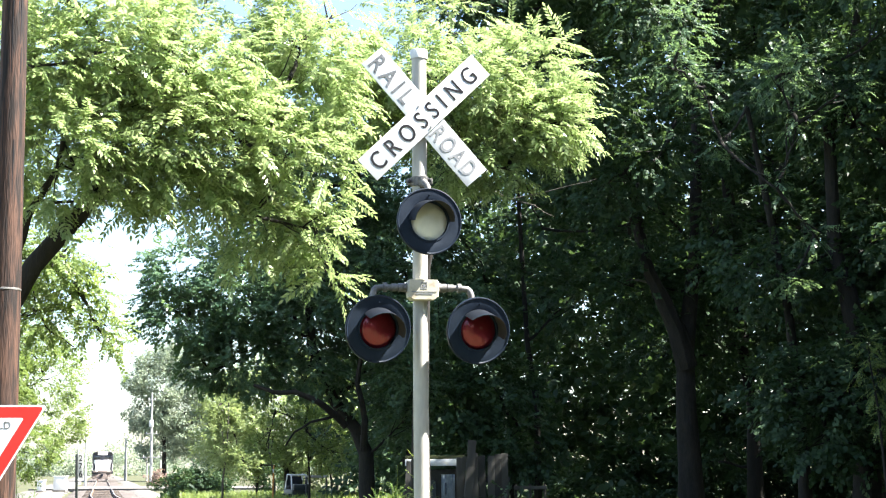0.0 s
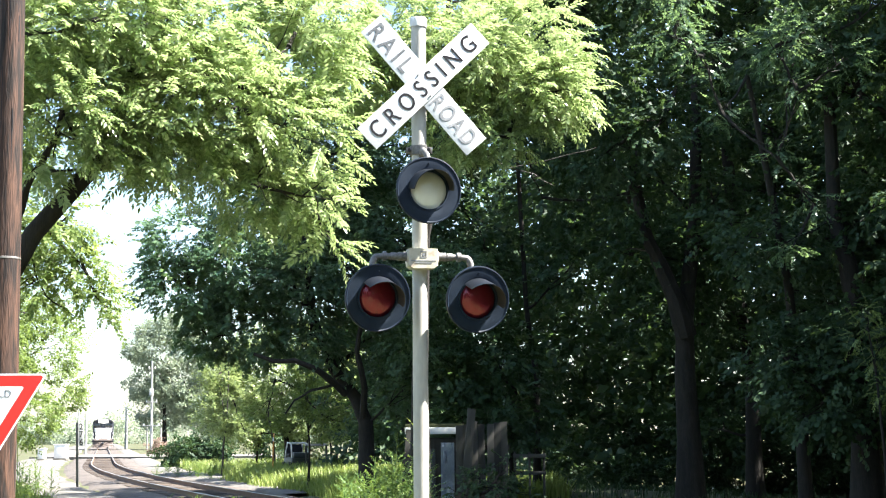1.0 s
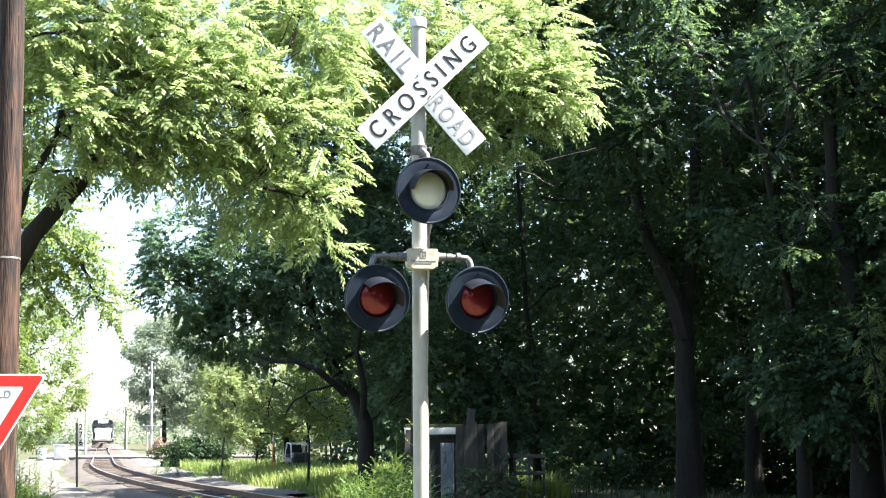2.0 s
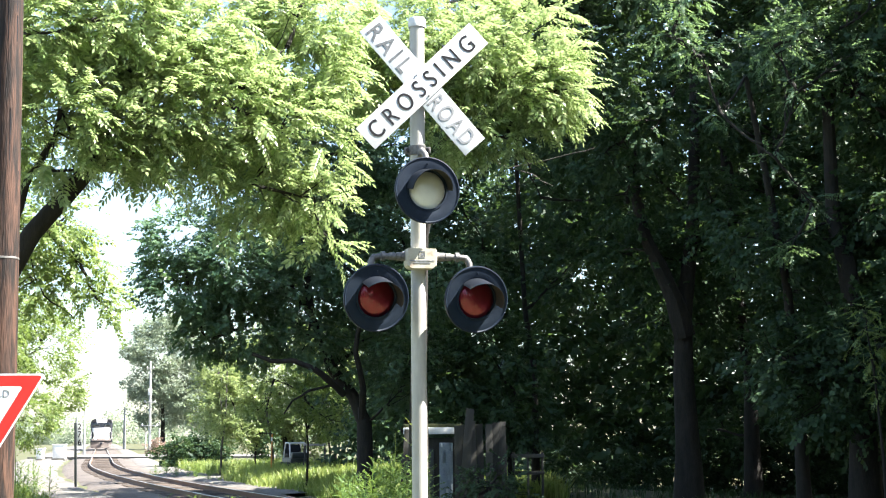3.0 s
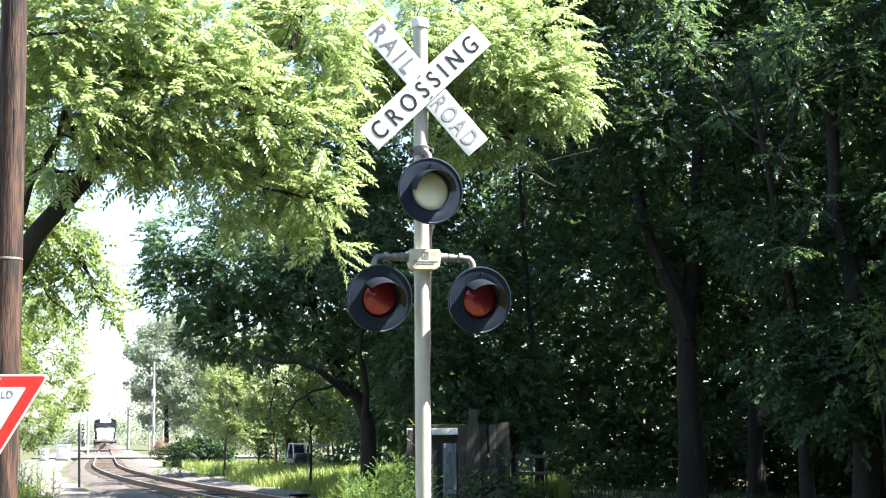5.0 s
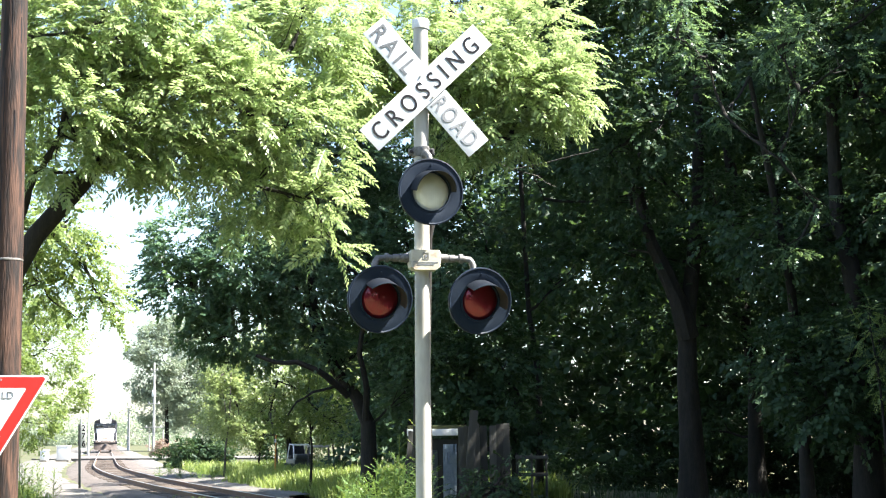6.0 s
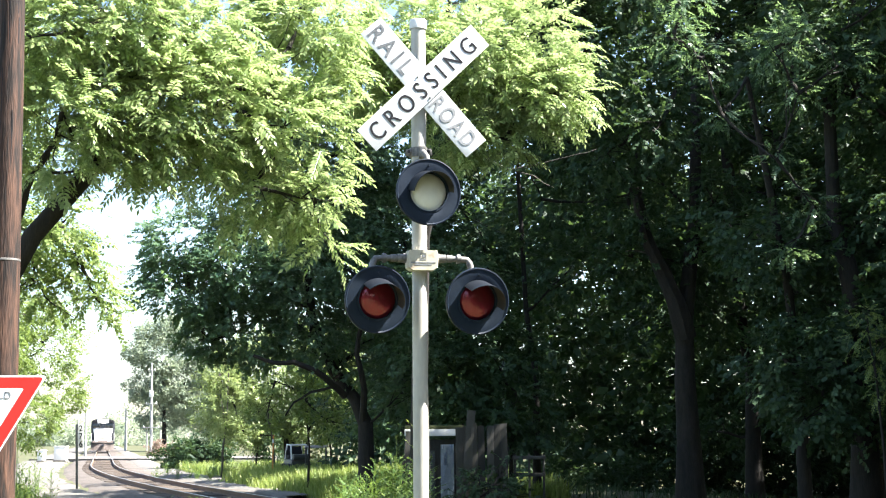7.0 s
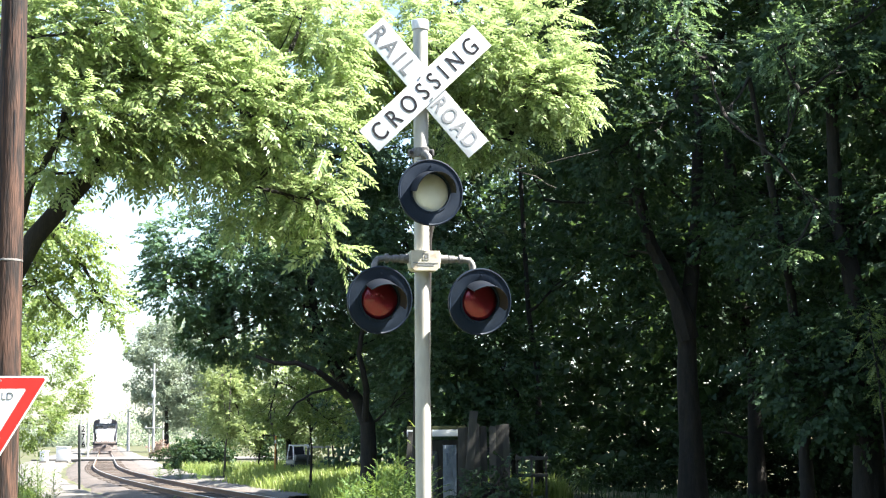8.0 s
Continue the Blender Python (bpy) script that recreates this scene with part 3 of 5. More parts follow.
    jb = part("junction_box", bm, M_JBOX, s, "cream cast junction box with small markings", flat=True)
    bm = bmesh.new()
    for w, h, z in ((0.19, 0.006, -0.018), (0.13, 0.007, -0.035)):
        box(bm, w, 0.002, h, jm @ Matrix.Translation((0, -0.0595, z)))
    for w, h, x, z in ((0.045, 0.005, 0, 0.052), (0.045, 0.005, 0, 0.004), (0.005, 0.05, -0.021, 0.028), (0.005, 0.05, 0.021, 0.028), (0.018, 0.022, 0.002, 0.028)):
        box(bm, w, 0.002, h, jm @ Matrix.Translation((x, -0.0595, z)))
    part("marking", bm, M_INK_PALE, jb, flat=True)
    for sd in (-1, 1):
        bm = bmesh.new()
        a = turn @ Vector((sd * 0.11, -0.07, az + 0.02))
        b = turn @ Vector((sd * 0.30, -0.07, az + 0.02))
        c = turn @ Vector((sd * 0.365, -0.075, az - 0.005))
        e = turn @ Vector((sd * 0.38, -0.08, az - 0.12))
        mid = turn @ Vector((sd * 0.352, -0.072, az + 0.014))
        mid2 = turn @ Vector((sd * 0.376, -0.078, az - 0.03))
        tube(bm, [a, b, mid, c, mid2, e], [0.022, 0.022, 0.024, 0.026, 0.026, 0.026], 14)
        for t, r, h in ((0.16, 0.033, 0.05), (0.215, 0.029, 0.045), (0.285, 0.036, 0.028), (0.13, 0.036, 0.022)):
            cyl(bm, r, r, h, turn @ Matrix.Translation((sd * t, -0.07, az + 0.02)) @ Matrix.Rotation(radians(90), 4, 'Y'), 14)
        part("arm", bm, M_PIPE, s, "grey pipe arm with couplings")
    for x, z in ((-0.308, 2.604), (0.432, 2.60)):
        yy = -0.20 - 0.0 + (x - 0.053) * math.tan(radians(12))
        signal_lamp("lamp", s, facing(x, yy, z - gz, 20, 9), M_LENS_RED, "unlit red lens", 0.215, -14, 148)
    return s


build_signal()


# ---------------------------------------------------------------- utility pole and give-way sign
def build_pole_and_sign():
    p = thing("utility_pole", Matrix.Translation((-4.36, 14.5, GROUND_Z)), "brown creosoted wooden utility pole with deep cracks", "utility pole")
    bm = bmesh.new()
    tube(bm, [(0.0, 0, 0), (0.0, 0, 2.5), (-0.012, 0, 5.0), (-0.03, 0, 8.2), (-0.04, 0, 11.0)], [0.156, 0.148, 0.136, 0.12, 0.105], 28, 0.02)
    part("shaft", bm, M_WOOD_POLE, p)
    bm = bmesh.new()
    for k in range(34):
        a, z = random.uniform(3.4, 6.1), random.uniform(0.4, 7.8)
        ln = random.uniform(0.25, 1.1)
        r = 0.156 - 0.0046 * (z + ln / 2)
        box(bm, random.uniform(0.004, 0.010), 0.005, ln, Matrix.Translation((r * math.cos(a) - 0.004 * z * 0.6, r * math.sin(a), z + ln / 2)) @ Matrix.Rotation(a + math.pi / 2, 4, 'Z'))
    part("crack", bm, M_INK, p, "dark drying cracks")
    bm = bmesh.new()
    lathe(bm, [(0.142, -0.012), (0.147, -0.008), (0.147, 0.008), (0.142, 0.012)], 24, Matrix.Translation((-0.006, 0, 3.40 - GROUND_Z)))
    part("wire_band", bm, M_PIPE, p)
    # triangular sign, point down, fixed to the pole's face
    y = thing("yield_sign", facing(-4.345, 14.30, 1.965, 11), "red and white triangular yield sign fixed to a wooden pole", "road sign")

    def tri(size, corner, z0, z1, name, mat, parent, label=""):
        bm = bmesh.new()
        r = size / math.sqrt(3)
        pts = []
        for a in (90 + 180, 90 + 300, 90 + 60):
            c = Vector((math.cos(radians(a)), math.sin(radians(a)))) * (r - 2 * corner)
            for k in range(7):
                b = radians(a - 60 + 20 * k)
                pts.append(c + Vector((math.cos(b), math.sin(b))) * corner)
        lo = [bm.verts.new((q.x, q.y, z0)) for q in pts]
        hi = [bm.verts.new((q.x, q.y, z1)) for q in pts]
        bm.faces.new(hi)
        bm.faces.new(list(reversed(lo)))
        for i in range(len(pts)):
            j = (i + 1) % len(pts)
            bm.faces.new((lo[i], lo[j], hi[j], hi[i]))
        return part(name, bm, mat, parent, label)

    plate = tri(0.935, 0.022, -0.003, 0.0, "plate", M_BLADE, y, "white edged aluminium plate")
    tri(0.875, 0.02, 0.0005, 0.0015, "red_border", M_RED, plate)
    tri(0.50, 0.014, 0.002, 0.003, "white_field", M_BLADE, plate)
    writing("lettering", "YIELD", 0.068, 0.25, M_INK_FADED, y, pose(0, 0.075, 0.0045), -0.012, 1.05)
    for yy in (0.225, -0.33):
        bm = bmesh.new()
        cyl(bm, 0.012, 0.011, 0.012, Matrix.Translation((0.0, yy, 0.006)), 8)
        part("bolt", bm, M_STEEL, y)
    bm = bmesh.new()
    box(bm, 0.07, 0.5, 0.05, Matrix.Translation((0, -0.03, -0.03)), 0.004)
    part("bracket", bm, M_STEEL, y)


build_pole_and_sign()


# ---------------------------------------------------------------- trees
def extra_limb(t, points, radius, mat):
    """A bare bough of a tree; points in world metres."""
    o = t.matrix_basis.translation
    rel = [Vector(p) - o for p in points]
    fine = [rel[0]]
    for p, q in zip(rel, rel[1:]):
        fine += [p.lerp(q, 0.5) + Vector((random.uniform(-1, 1), random.uniform(-1, 1), random.uniform(-1, 1))) * 0.02, q]
    bm = bmesh.new()
    tube(bm, fine, [radius * (1 - 0.6 * i / len(fine)) for i in range(len(fine))], 8, 0.08)
    part("limb", bm, mat, t)


def build_trees():
    # walnut that hangs over from the left, in full sun
    lobes_a = [(-4.9, 17.0, 6.4, 0.73), (-4.1, 17.5, 6.8, 0.89), (-3.3, 18.2, 6.8, 0.92), (-4.5, 17.0, 5.5, 0.70), (-3.7, 17.6, 5.8, 0.82), (-2.8, 18.2, 5.9, 0.92),
               (-2.0, 19.0, 6.8, 0.89), (-1.9, 18.8, 5.6, 0.77), (-2.5, 18.8, 4.9, 0.60), (-1.65, 19.0, 4.75, 0.40), (-3.1, 18.0, 5.2, 0.49), (-4.7, 17.2, 4.95, 0.34), (-1.5, 19.0, 4.15, 0.17), (-3.7, 17.6, 5.1, 0.34)]
    lobes_b = [(-4.9, 17.0, 7.9, 0.99), (-2.9, 19.4, 8.1, 0.9), (-1.5, 20.0, 8.0, 0.8), (-1.9, 19.6, 7.5, 0.6), (-6.4, 18.5, 7.0, 1.2), (-6.6, 19.0, 9.0, 1.2)]
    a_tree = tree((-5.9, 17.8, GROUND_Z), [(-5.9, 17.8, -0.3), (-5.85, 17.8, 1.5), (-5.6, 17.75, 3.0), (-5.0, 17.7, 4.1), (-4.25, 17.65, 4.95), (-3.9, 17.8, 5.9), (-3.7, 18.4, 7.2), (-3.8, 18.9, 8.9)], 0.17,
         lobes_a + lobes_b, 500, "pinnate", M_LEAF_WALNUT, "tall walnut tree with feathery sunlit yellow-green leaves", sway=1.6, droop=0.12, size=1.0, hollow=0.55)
    extra_limb(a_tree, [(-5.12, 17.3, 4.15), (-4.98, 17.3, 4.63), (-4.83, 17.3, 4.88), (-4.6, 17.3, 5.29)], 0.06, M_BARK)
    extra_limb(a_tree, [(-4.88, 17.4, 4.86), (-4.58, 17.4, 4.83), (-4.33, 17.4, 4.86)], 0.025, M_BARK)
    # its neighbour behind the boards
    lobes_c = [(-0.7, 21.0, 7.5, 0.82), (0.4, 21.0, 7.3, 0.78), (1.3, 21.0, 6.7, 0.70), (0.3, 21.0, 6.2, 0.66), (1.8, 21.0, 6.6, 0.45), (1.4, 21.5, 7.6, 0.75), (0.2, 22.0, 8.6, 0.8), (-1.1, 21.0, 6.8, 0.57), (1.0, 21.0, 5.95, 0.33)]
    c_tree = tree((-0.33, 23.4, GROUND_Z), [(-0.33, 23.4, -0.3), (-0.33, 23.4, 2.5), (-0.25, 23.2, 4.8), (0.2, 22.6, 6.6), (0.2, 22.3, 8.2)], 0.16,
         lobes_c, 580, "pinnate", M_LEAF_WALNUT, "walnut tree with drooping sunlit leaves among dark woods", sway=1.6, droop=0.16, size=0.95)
    extra_limb(c_tree, [(0.5, 22.6, 6.12), (0.73, 22.6, 5.99), (1.13, 22.6, 5.78), (1.61, 22.6, 5.87), (2.19, 22.6, 6.02), (2.51, 22.6, 6.1)], 0.014, M_BARK_PALE)
    extra_limb(c_tree, [(1.13, 22.6, 5.78), (1.52, 22.6, 5.68), (1.83, 22.6, 5.49)], 0.009, M_BARK_PALE)
    # lower bright boughs beside the gap
    low_tree = tree((-8.3, 25.0, GROUND_Z), [(-8.3, 25, -0.3), (-8.2, 25, 2.0), (-7.8, 25, 4.0), (-7.6, 25, 6.0)], 0.14,
         [(-6.8, 25.0, 5.2, 0.73), (-6.2, 25.0, 4.6, 0.46), (-7.0, 25.0, 4.3, 0.49), (-5.95, 25.0, 4.05, 0.34), (-7.4, 25.0, 5.1, 0.58), (-5.65, 25.0, 3.75, 0.16), (-6.5, 25.0, 5.4, 0.45), (-8.3, 25.2, 5.6, 1.1), (-8.0, 25.4, 7.0, 1.2)],
         420, "small", M_LEAF_UNDER, "young tree with thin sunlit boughs over the gravel", sway=1.4, droop=0.35)
    extra_limb(low_tree, [(-7.26, 24.9, 5.07), (-7.06, 24.9, 4.87), (-6.97, 24.9, 4.38), (-6.79, 24.9, 4.04), (-6.5, 24.9, 3.84), (-6.3, 24.9, 3.69)], 0.02, M_BARK)
    # far left thicket
    tree((-14.2, 48.0, GROUND_Z), [(-14.2, 48, -0.3), (-14.1, 48, 2.0), (-13.9, 48, 4.2)], 0.16,
         [(-13.1, 48.0, 4.7, 1.45), (-13.2, 50.0, 3.3, 1.1), (-13.2, 46.0, 2.4, 1.2), (-13.6, 48.0, 5.6, 1.1), (-13.8, 46.0, 4.0, 1.26), (-15.1, 46.0, 4.8, 1.79), (-15.0, 46.0, 2.6, 1.61), (-15.5, 49.0, 6.4, 1.9)],
         250, "clump", M_LEAF_UNDER, "leafy sunlit tree beside the gravel strip", size=0.38)
    # dark maple at the bend
    maple = tree((-1.8, 34.0, GROUND_Z), [(-1.72, 34, -0.3), (-1.72, 34, 0.9), (-1.74, 34, 1.9), (-2.0, 34, 2.5), (-2.5, 34, 3.15), (-3.0, 34.1, 4.4), (-3.2, 34.2, 6.4)], 0.22,
         [(-6.0, 34.0, 6.2, 1.05), (-4.7, 34.0, 5.6, 1.33), (-3.4, 34.0, 5.1, 1.33), (-5.9, 34.0, 5.0, 1.1), (-4.5, 34.0, 4.2, 1.15), (-3.1, 34.0, 3.9, 1.0), (-6.45, 34.0, 5.5, 0.6), (-2.2, 34.0, 5.6, 1.19), (-1.1, 35.0, 6.7, 1.36),
          (-2.5, 35.0, 7.0, 1.23), (-1.3, 35.0, 4.5, 1.05), (-4.1, 35.0, 6.8, 1.09), (-5.5, 34.0, 3.9, 0.6), (-2.2, 34.0, 3.4, 0.6), (-3.0, 35.0, 8.5, 1.8), (-1.0, 35.5, 8.8, 1.8), (-0.9, 35.5, 3.2, 1.0), (-1.1, 36, 2.0, 0.9), (-0.3, 35, 5.6, 1.2), (-4.2, 35.5, 8.6, 1.5), (-0.5, 33.0, 3.6, 0.8), (0.2, 32.6, 5.0, 1.1), (-1.0, 33.2, 4.7, 0.9), (-0.9, 33.5, 2.6, 0.6),
          (-3.6, 40.5, 7.6, 1.2), (-2.3, 41.0, 8.2, 1.2)],
         430, "broad", M_LEAF_MAPLE, "spreading dark green maple with a leaning trunk", size=0.77, sway=0.8)
    extra_limb(maple, [(-2.2, 33.7, 2.55), (-2.5, 33.3, 2.85), (-2.85, 33.0, 3.12), (-3.3, 32.8, 3.3), (-3.75, 32.7, 3.28), (-4.2, 32.7, 3.45)], 0.085, M_BARK)
    extra_limb(maple, [(-1.8, 33.9, 2.0), (-1.75, 33.5, 2.7), (-1.9, 33.2, 3.5), (-1.75, 33.1, 4.3)], 0.09, M_BARK)
    extra_limb(maple, [(-2.35, 33.5, 2.8), (-2.95, 33.0, 2.62), (-3.3, 32.9, 2.4), (-3.5, 32.9, 2.1)], 0.035, M_BARK)
    # a taller tree behind it that shades the bend of the track
    tree((-1.0, 47.0, GROUND_Z), [(-1.0, 47, -0.3), (-1.1, 47, 2.5), (-1.6, 47, 5.0), (-2.4, 47, 7.0), (-3.0, 47, 8.4)], 0.2,
         [(-5.4, 50.5, 7.8, 1.1), (-4.2, 49.0, 8.6, 1.2), (-3.4, 46.5, 7.6, 1.2), (-2.4, 44.5, 8.4, 1.2), (-4.6, 47.5, 6.8, 1.0), (-1.8, 42.5, 7.6, 1.1)],
         130, "clump", M_LEAF_MAPLE, "tall green tree standing behind the maple", size=0.6)
    # young tree added beyond the maple, its brighter leaf standing for the maple's sunlit leaves
    tree((-4.2, 46.3, GROUND_Z), [(-4.2, 46.3, -0.3), (-4.15, 46.3, 1.3), (-4.3, 46.3, 3.0), (-4.1, 46.3, 4.4)], 0.04,
         [(-5.2, 46, 3.4, 0.85), (-4.2, 46, 2.7, 0.85), (-3.3, 46, 3.6, 0.9), (-4.6, 46.5, 4.6, 0.9), (-3.3, 46, 2.0, 0.7), (-5.5, 46, 2.3, 0.6), (-3.0, 46.5, 4.9, 0.8)],
         170, "clump", M_LEAF_UNDER, "young tree added on the grassy bank for the maple's sunlit lower leaves", size=0.42)
    # lighter thicket under and behind it
    thicket = tree((-7.0, 67.6, GROUND_Z), [(-7.0, 67.6, -0.3), (-7.15, 67.6, 1.7), (-7.4, 67.6, 3.7)], 0.15,
         [(-9.5, 67.6, 3.03, 1.89), (-7.4, 67.6, 3.55, 2.15), (-5.6, 67.6, 2.77, 1.69), (-10.6, 71.5, 2.4, 1.3), (-5.1, 67.6, 3.94, 1.59), (-3.6, 67.6, 3.29, 1.56), (-6.4, 68.9, 1.08, 1.04), (-9.6, 69.0, 5.4, 1.3), (-7.6, 70.0, 6.2, 1.5), (-5.4, 70.0, 6.0, 1.4), (-3.4, 69.5, 5.4, 1.3), (-2.2, 68, 2.4, 1.2), (-8.9, 66.0, 1.9, 0.9), (-6.3, 66.0, 2.2, 0.8), (-10.3, 67.5, 4.4, 0.9)],
         215, "clump", M_LEAF_THICKET, "pale green thicket of young trees behind the bend", size=0.52)
    for x, lean, h, mat in ((-10.0, 0.25, 4.6, M_BARK_PALE), (-8.5, 0.5, 4.8, M_BARK), (-7.5, -0.3, 4.2, M_BARK_PALE), (-4.9, -0.35, 4.8, M_BARK)):
        y = 66.6 + lean
        extra_limb(thicket, [(x, y, -0.3), (x + 0.2 * lean, y, 1.1), (x + lean, y - 0.2, 2.5), (x + 1.1 * lean, y, h)], 0.055, mat)
        extra_limb(thicket, [(x + 0.75 * lean, y - 0.1, 2.1), (x + 0.3 * lean, y - 0.2, 2.9), (x - 0.5 * lean, y, h - 0.8)], 0.03, mat)
    for x, y, lean, h in ((-6.2, 66.2, 0.5, 4.4), (-4.6, 66.0, -0.5, 4.0)):
        tree((x, y, GROUND_Z), [(x, y, -0.3), (x + lean * 0.3, y, 1.5), (x + lean, y, 3.0), (x + lean * 1.5, y, h)], 0.06,
             [(x + lean + 0.5, y, h - 0.4, 0.6), (x + lean - 0.5, y, h, 0.6)], 300, "clump", M_LEAF_UNDER, "slender young tree at the thicket's edge", size=0.38)
    # dim bushes at the fence
    tree((1.6, 33.2, GROUND_Z), [(1.6, 33.2, -0.3), (1.6, 33.2, 1.0), (1.7, 33.2, 2.6)], 0.07,
         [(0.6, 33, 1.6, 0.9), (1.6, 33, 2.2, 1.0), (1.2, 33, 3.4, 0.9), (0.3, 33, 3.0, 0.8)],
         260, "broad", M_LEAF_DARK, "shaded bushes behind the fence", "shrub", size=1.0)
    # shrub and pale trees down the line
    tree((-13.0, 88.0, GROUND_Z), [(-13, 88, -0.3), (-13, 88, 1.2), (-12.9, 88, 2.2)], 0.1,
         [(-16.2, 88, 0.5, 0.8), (-15.3, 88, 0.8, 1.0), (-14.5, 88, 1.0, 1.0), (-13.0, 89, 2.6, 1.0), (-13.4, 88, 0.7, 0.9), (-11.6, 90, 3.0, 1.3), (-10.4, 90, 1.0, 1.0)],
         170, "clump", M_LEAF_DARK, "dark rounded shrubs beside the line", "shrub", size=0.75)
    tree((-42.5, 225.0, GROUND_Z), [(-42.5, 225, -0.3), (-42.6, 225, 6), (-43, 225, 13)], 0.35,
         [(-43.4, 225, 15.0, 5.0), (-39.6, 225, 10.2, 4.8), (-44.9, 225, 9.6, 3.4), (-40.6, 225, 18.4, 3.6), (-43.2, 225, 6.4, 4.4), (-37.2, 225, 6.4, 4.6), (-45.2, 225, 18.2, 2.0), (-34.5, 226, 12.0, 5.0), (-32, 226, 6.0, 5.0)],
         42, "tuft", M_LEAF_HAZED, "tall pale grey-green tree far down the line", size=0.62)
    # dark woods on the right; the last five, out of view, are added shade casters
    r = random.Random(11)
    for k, (x, y, h, spread) in enumerate([(7.5, 25.8, 9.0, 2.1), (8.9, 30.0, 15.0, 3.4), (2.3, 35.0, 15.0, 2.9), (7.6, 35.5, 16.0, 3.4), (11.8, 30.0, 15.5, 3.6), (8.3, 25.5, 11.5, 2.6), (10.8, 22.8, 6.6, 2.4), (13.0, 21.5, 9.0, 3.0), (10.0, 17.5, 8.0, 2.8), (13.8, 33.0, 15.0, 3.2), (16.5, 29.0, 15.0, 3.2)]):
        lobes = []
        foot = 4.6 if x < 3 else 1.6
        for _ in range(32):
            a, q, zz = r.uniform(0, 6.28), r.uniform(0.25, 1.0), r.uniform(0, 1)
            z = foot + zz * (h - foot - 0.2)
            wide = spread * (0.75 + 0.5 * math.sin(min(1, zz + 0.15) * 2.6)) * q
            lobes.append((x + math.cos(a) * wide * 0.8, y + math.sin(a) * wide * 0.6, z, r.uniform(0.75, 1.25)))
        lean = r.uniform(-0.5, 0.5)
        near = x < 0.35 * y
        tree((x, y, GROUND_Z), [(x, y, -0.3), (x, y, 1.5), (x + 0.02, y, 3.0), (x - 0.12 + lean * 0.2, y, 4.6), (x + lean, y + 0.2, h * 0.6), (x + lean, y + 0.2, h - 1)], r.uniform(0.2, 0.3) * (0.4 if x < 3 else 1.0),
             lobes, 128 if near else 36, "broad" if near else "clump", M_LEAF_DARK, "tall leafy tree of the woods, added to cast shade where out of view", size=0.9 if near else 1.0, sway=1.2 if near else 0.0, hollow=0.3)
    # the stout forked tree in the middle of the wood
    lobes = []
    for k in range(40):
        a, zz = r.uniform(0, 6.28), r.uniform(0, 1)
        wide = 3.4 * (0.55 + 0.5 * math.sin(min(1, zz + 0.2) * 2.6)) * r.uniform(0.3, 1.0)
        lobes.append((5.2 + math.cos(a) * wide, 31.0 + math.sin(a) * wide * 0.8, 5.4 + zz * 9.0, r.uniform(0.7, 1.2)))
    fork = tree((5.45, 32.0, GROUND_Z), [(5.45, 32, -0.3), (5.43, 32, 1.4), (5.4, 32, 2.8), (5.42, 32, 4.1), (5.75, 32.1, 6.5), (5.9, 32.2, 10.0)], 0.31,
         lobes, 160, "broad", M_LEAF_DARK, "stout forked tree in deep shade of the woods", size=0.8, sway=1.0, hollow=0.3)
    extra_limb(fork, [(5.42, 31.9, 3.7), (5.22, 31.8, 4.5), (4.9, 31.7, 5.2), (4.6, 31.6, 5.8), (4.35, 31.5, 7.0)], 0.24, M_BARK)
    extra_limb(fork, [(4.75, 31.65, 5.5), (4.35, 31.6, 5.62), (4.1, 31.6, 5.6)], 0.03, M_BARK_PALE)
    # added tree in a lighter leaf colour, standing for sunlit patches of the wood
    tree((6.6, 26.5, GROUND_Z), [(6.6, 26.5, -0.3), (6.55, 26.5, 2.0), (6.4, 26.4, 4.2), (6.0, 26.0, 6.2), (5.6, 25.6, 8.0)], 0.12,
         [(4.2, 25, 8.65, 0.5), (4.7, 25, 8.2, 0.38), (4.4, 25, 9.3, 0.5), (5.75, 24, 8.1, 0.55), (6.25, 24, 8.35, 0.5), (6.1, 24, 7.3, 0.32), (6.9, 24, 7.9, 0.4), (5.0, 25, 7.2, 0.25), (5.9, 24, 4.65, 0.25), (6.3, 24, 5.4, 0.25), (5.7, 24, 6.2, 0.2)],
         240, "small", M_LEAF_MAPLE, "slim added tree, its lighter leaf colour standing for sunlit sprays of the wood", size=0.8, sway=1.0)
    # an added sapling whose yellow-green leaf colour stands for a sunlit spray
    tree((6.85, 22.4, GROUND_Z), [(6.85, 22.4, -0.3), (6.8, 22.4, 1.2), (6.7, 22.3, 2.4), (6.6, 22.3, 3.2)], 0.03,
         [(6.5, 22.2, 3.1, 0.24), (6.72, 22.4, 2.75, 0.2), (6.6, 22.3, 3.45, 0.16), (6.8, 22.4, 2.3, 0.2), (6.9, 22.5, 3.0, 0.25)],
         520, "small", M_LEAF_UNDER, "slim added sapling, its yellow-green colour standing for a sunlit spray", size=0.6, sway=1.0, limb_r=0.02)
    # the wood behind them
    w = thing("woodland", Matrix.Translation((8, 38, GROUND_Z)), "dense dark woodland behind the near trees", "woods", kind="stuff")
    low = [((-4.5 + 1.15 * k, r.uniform(2, 6) if k < 9 else r.uniform(-9, -2), r.uniform(0.2, 1.2)), r.uniform(0.8, 1.3)) for k in range(0, 20)] + [((-3.5 + 0.7 * k, r.uniform(2, 8), r.uniform(0.2, 1.6)), r.uniform(1.0, 1.6)) for k in range(22)]
    spots = []
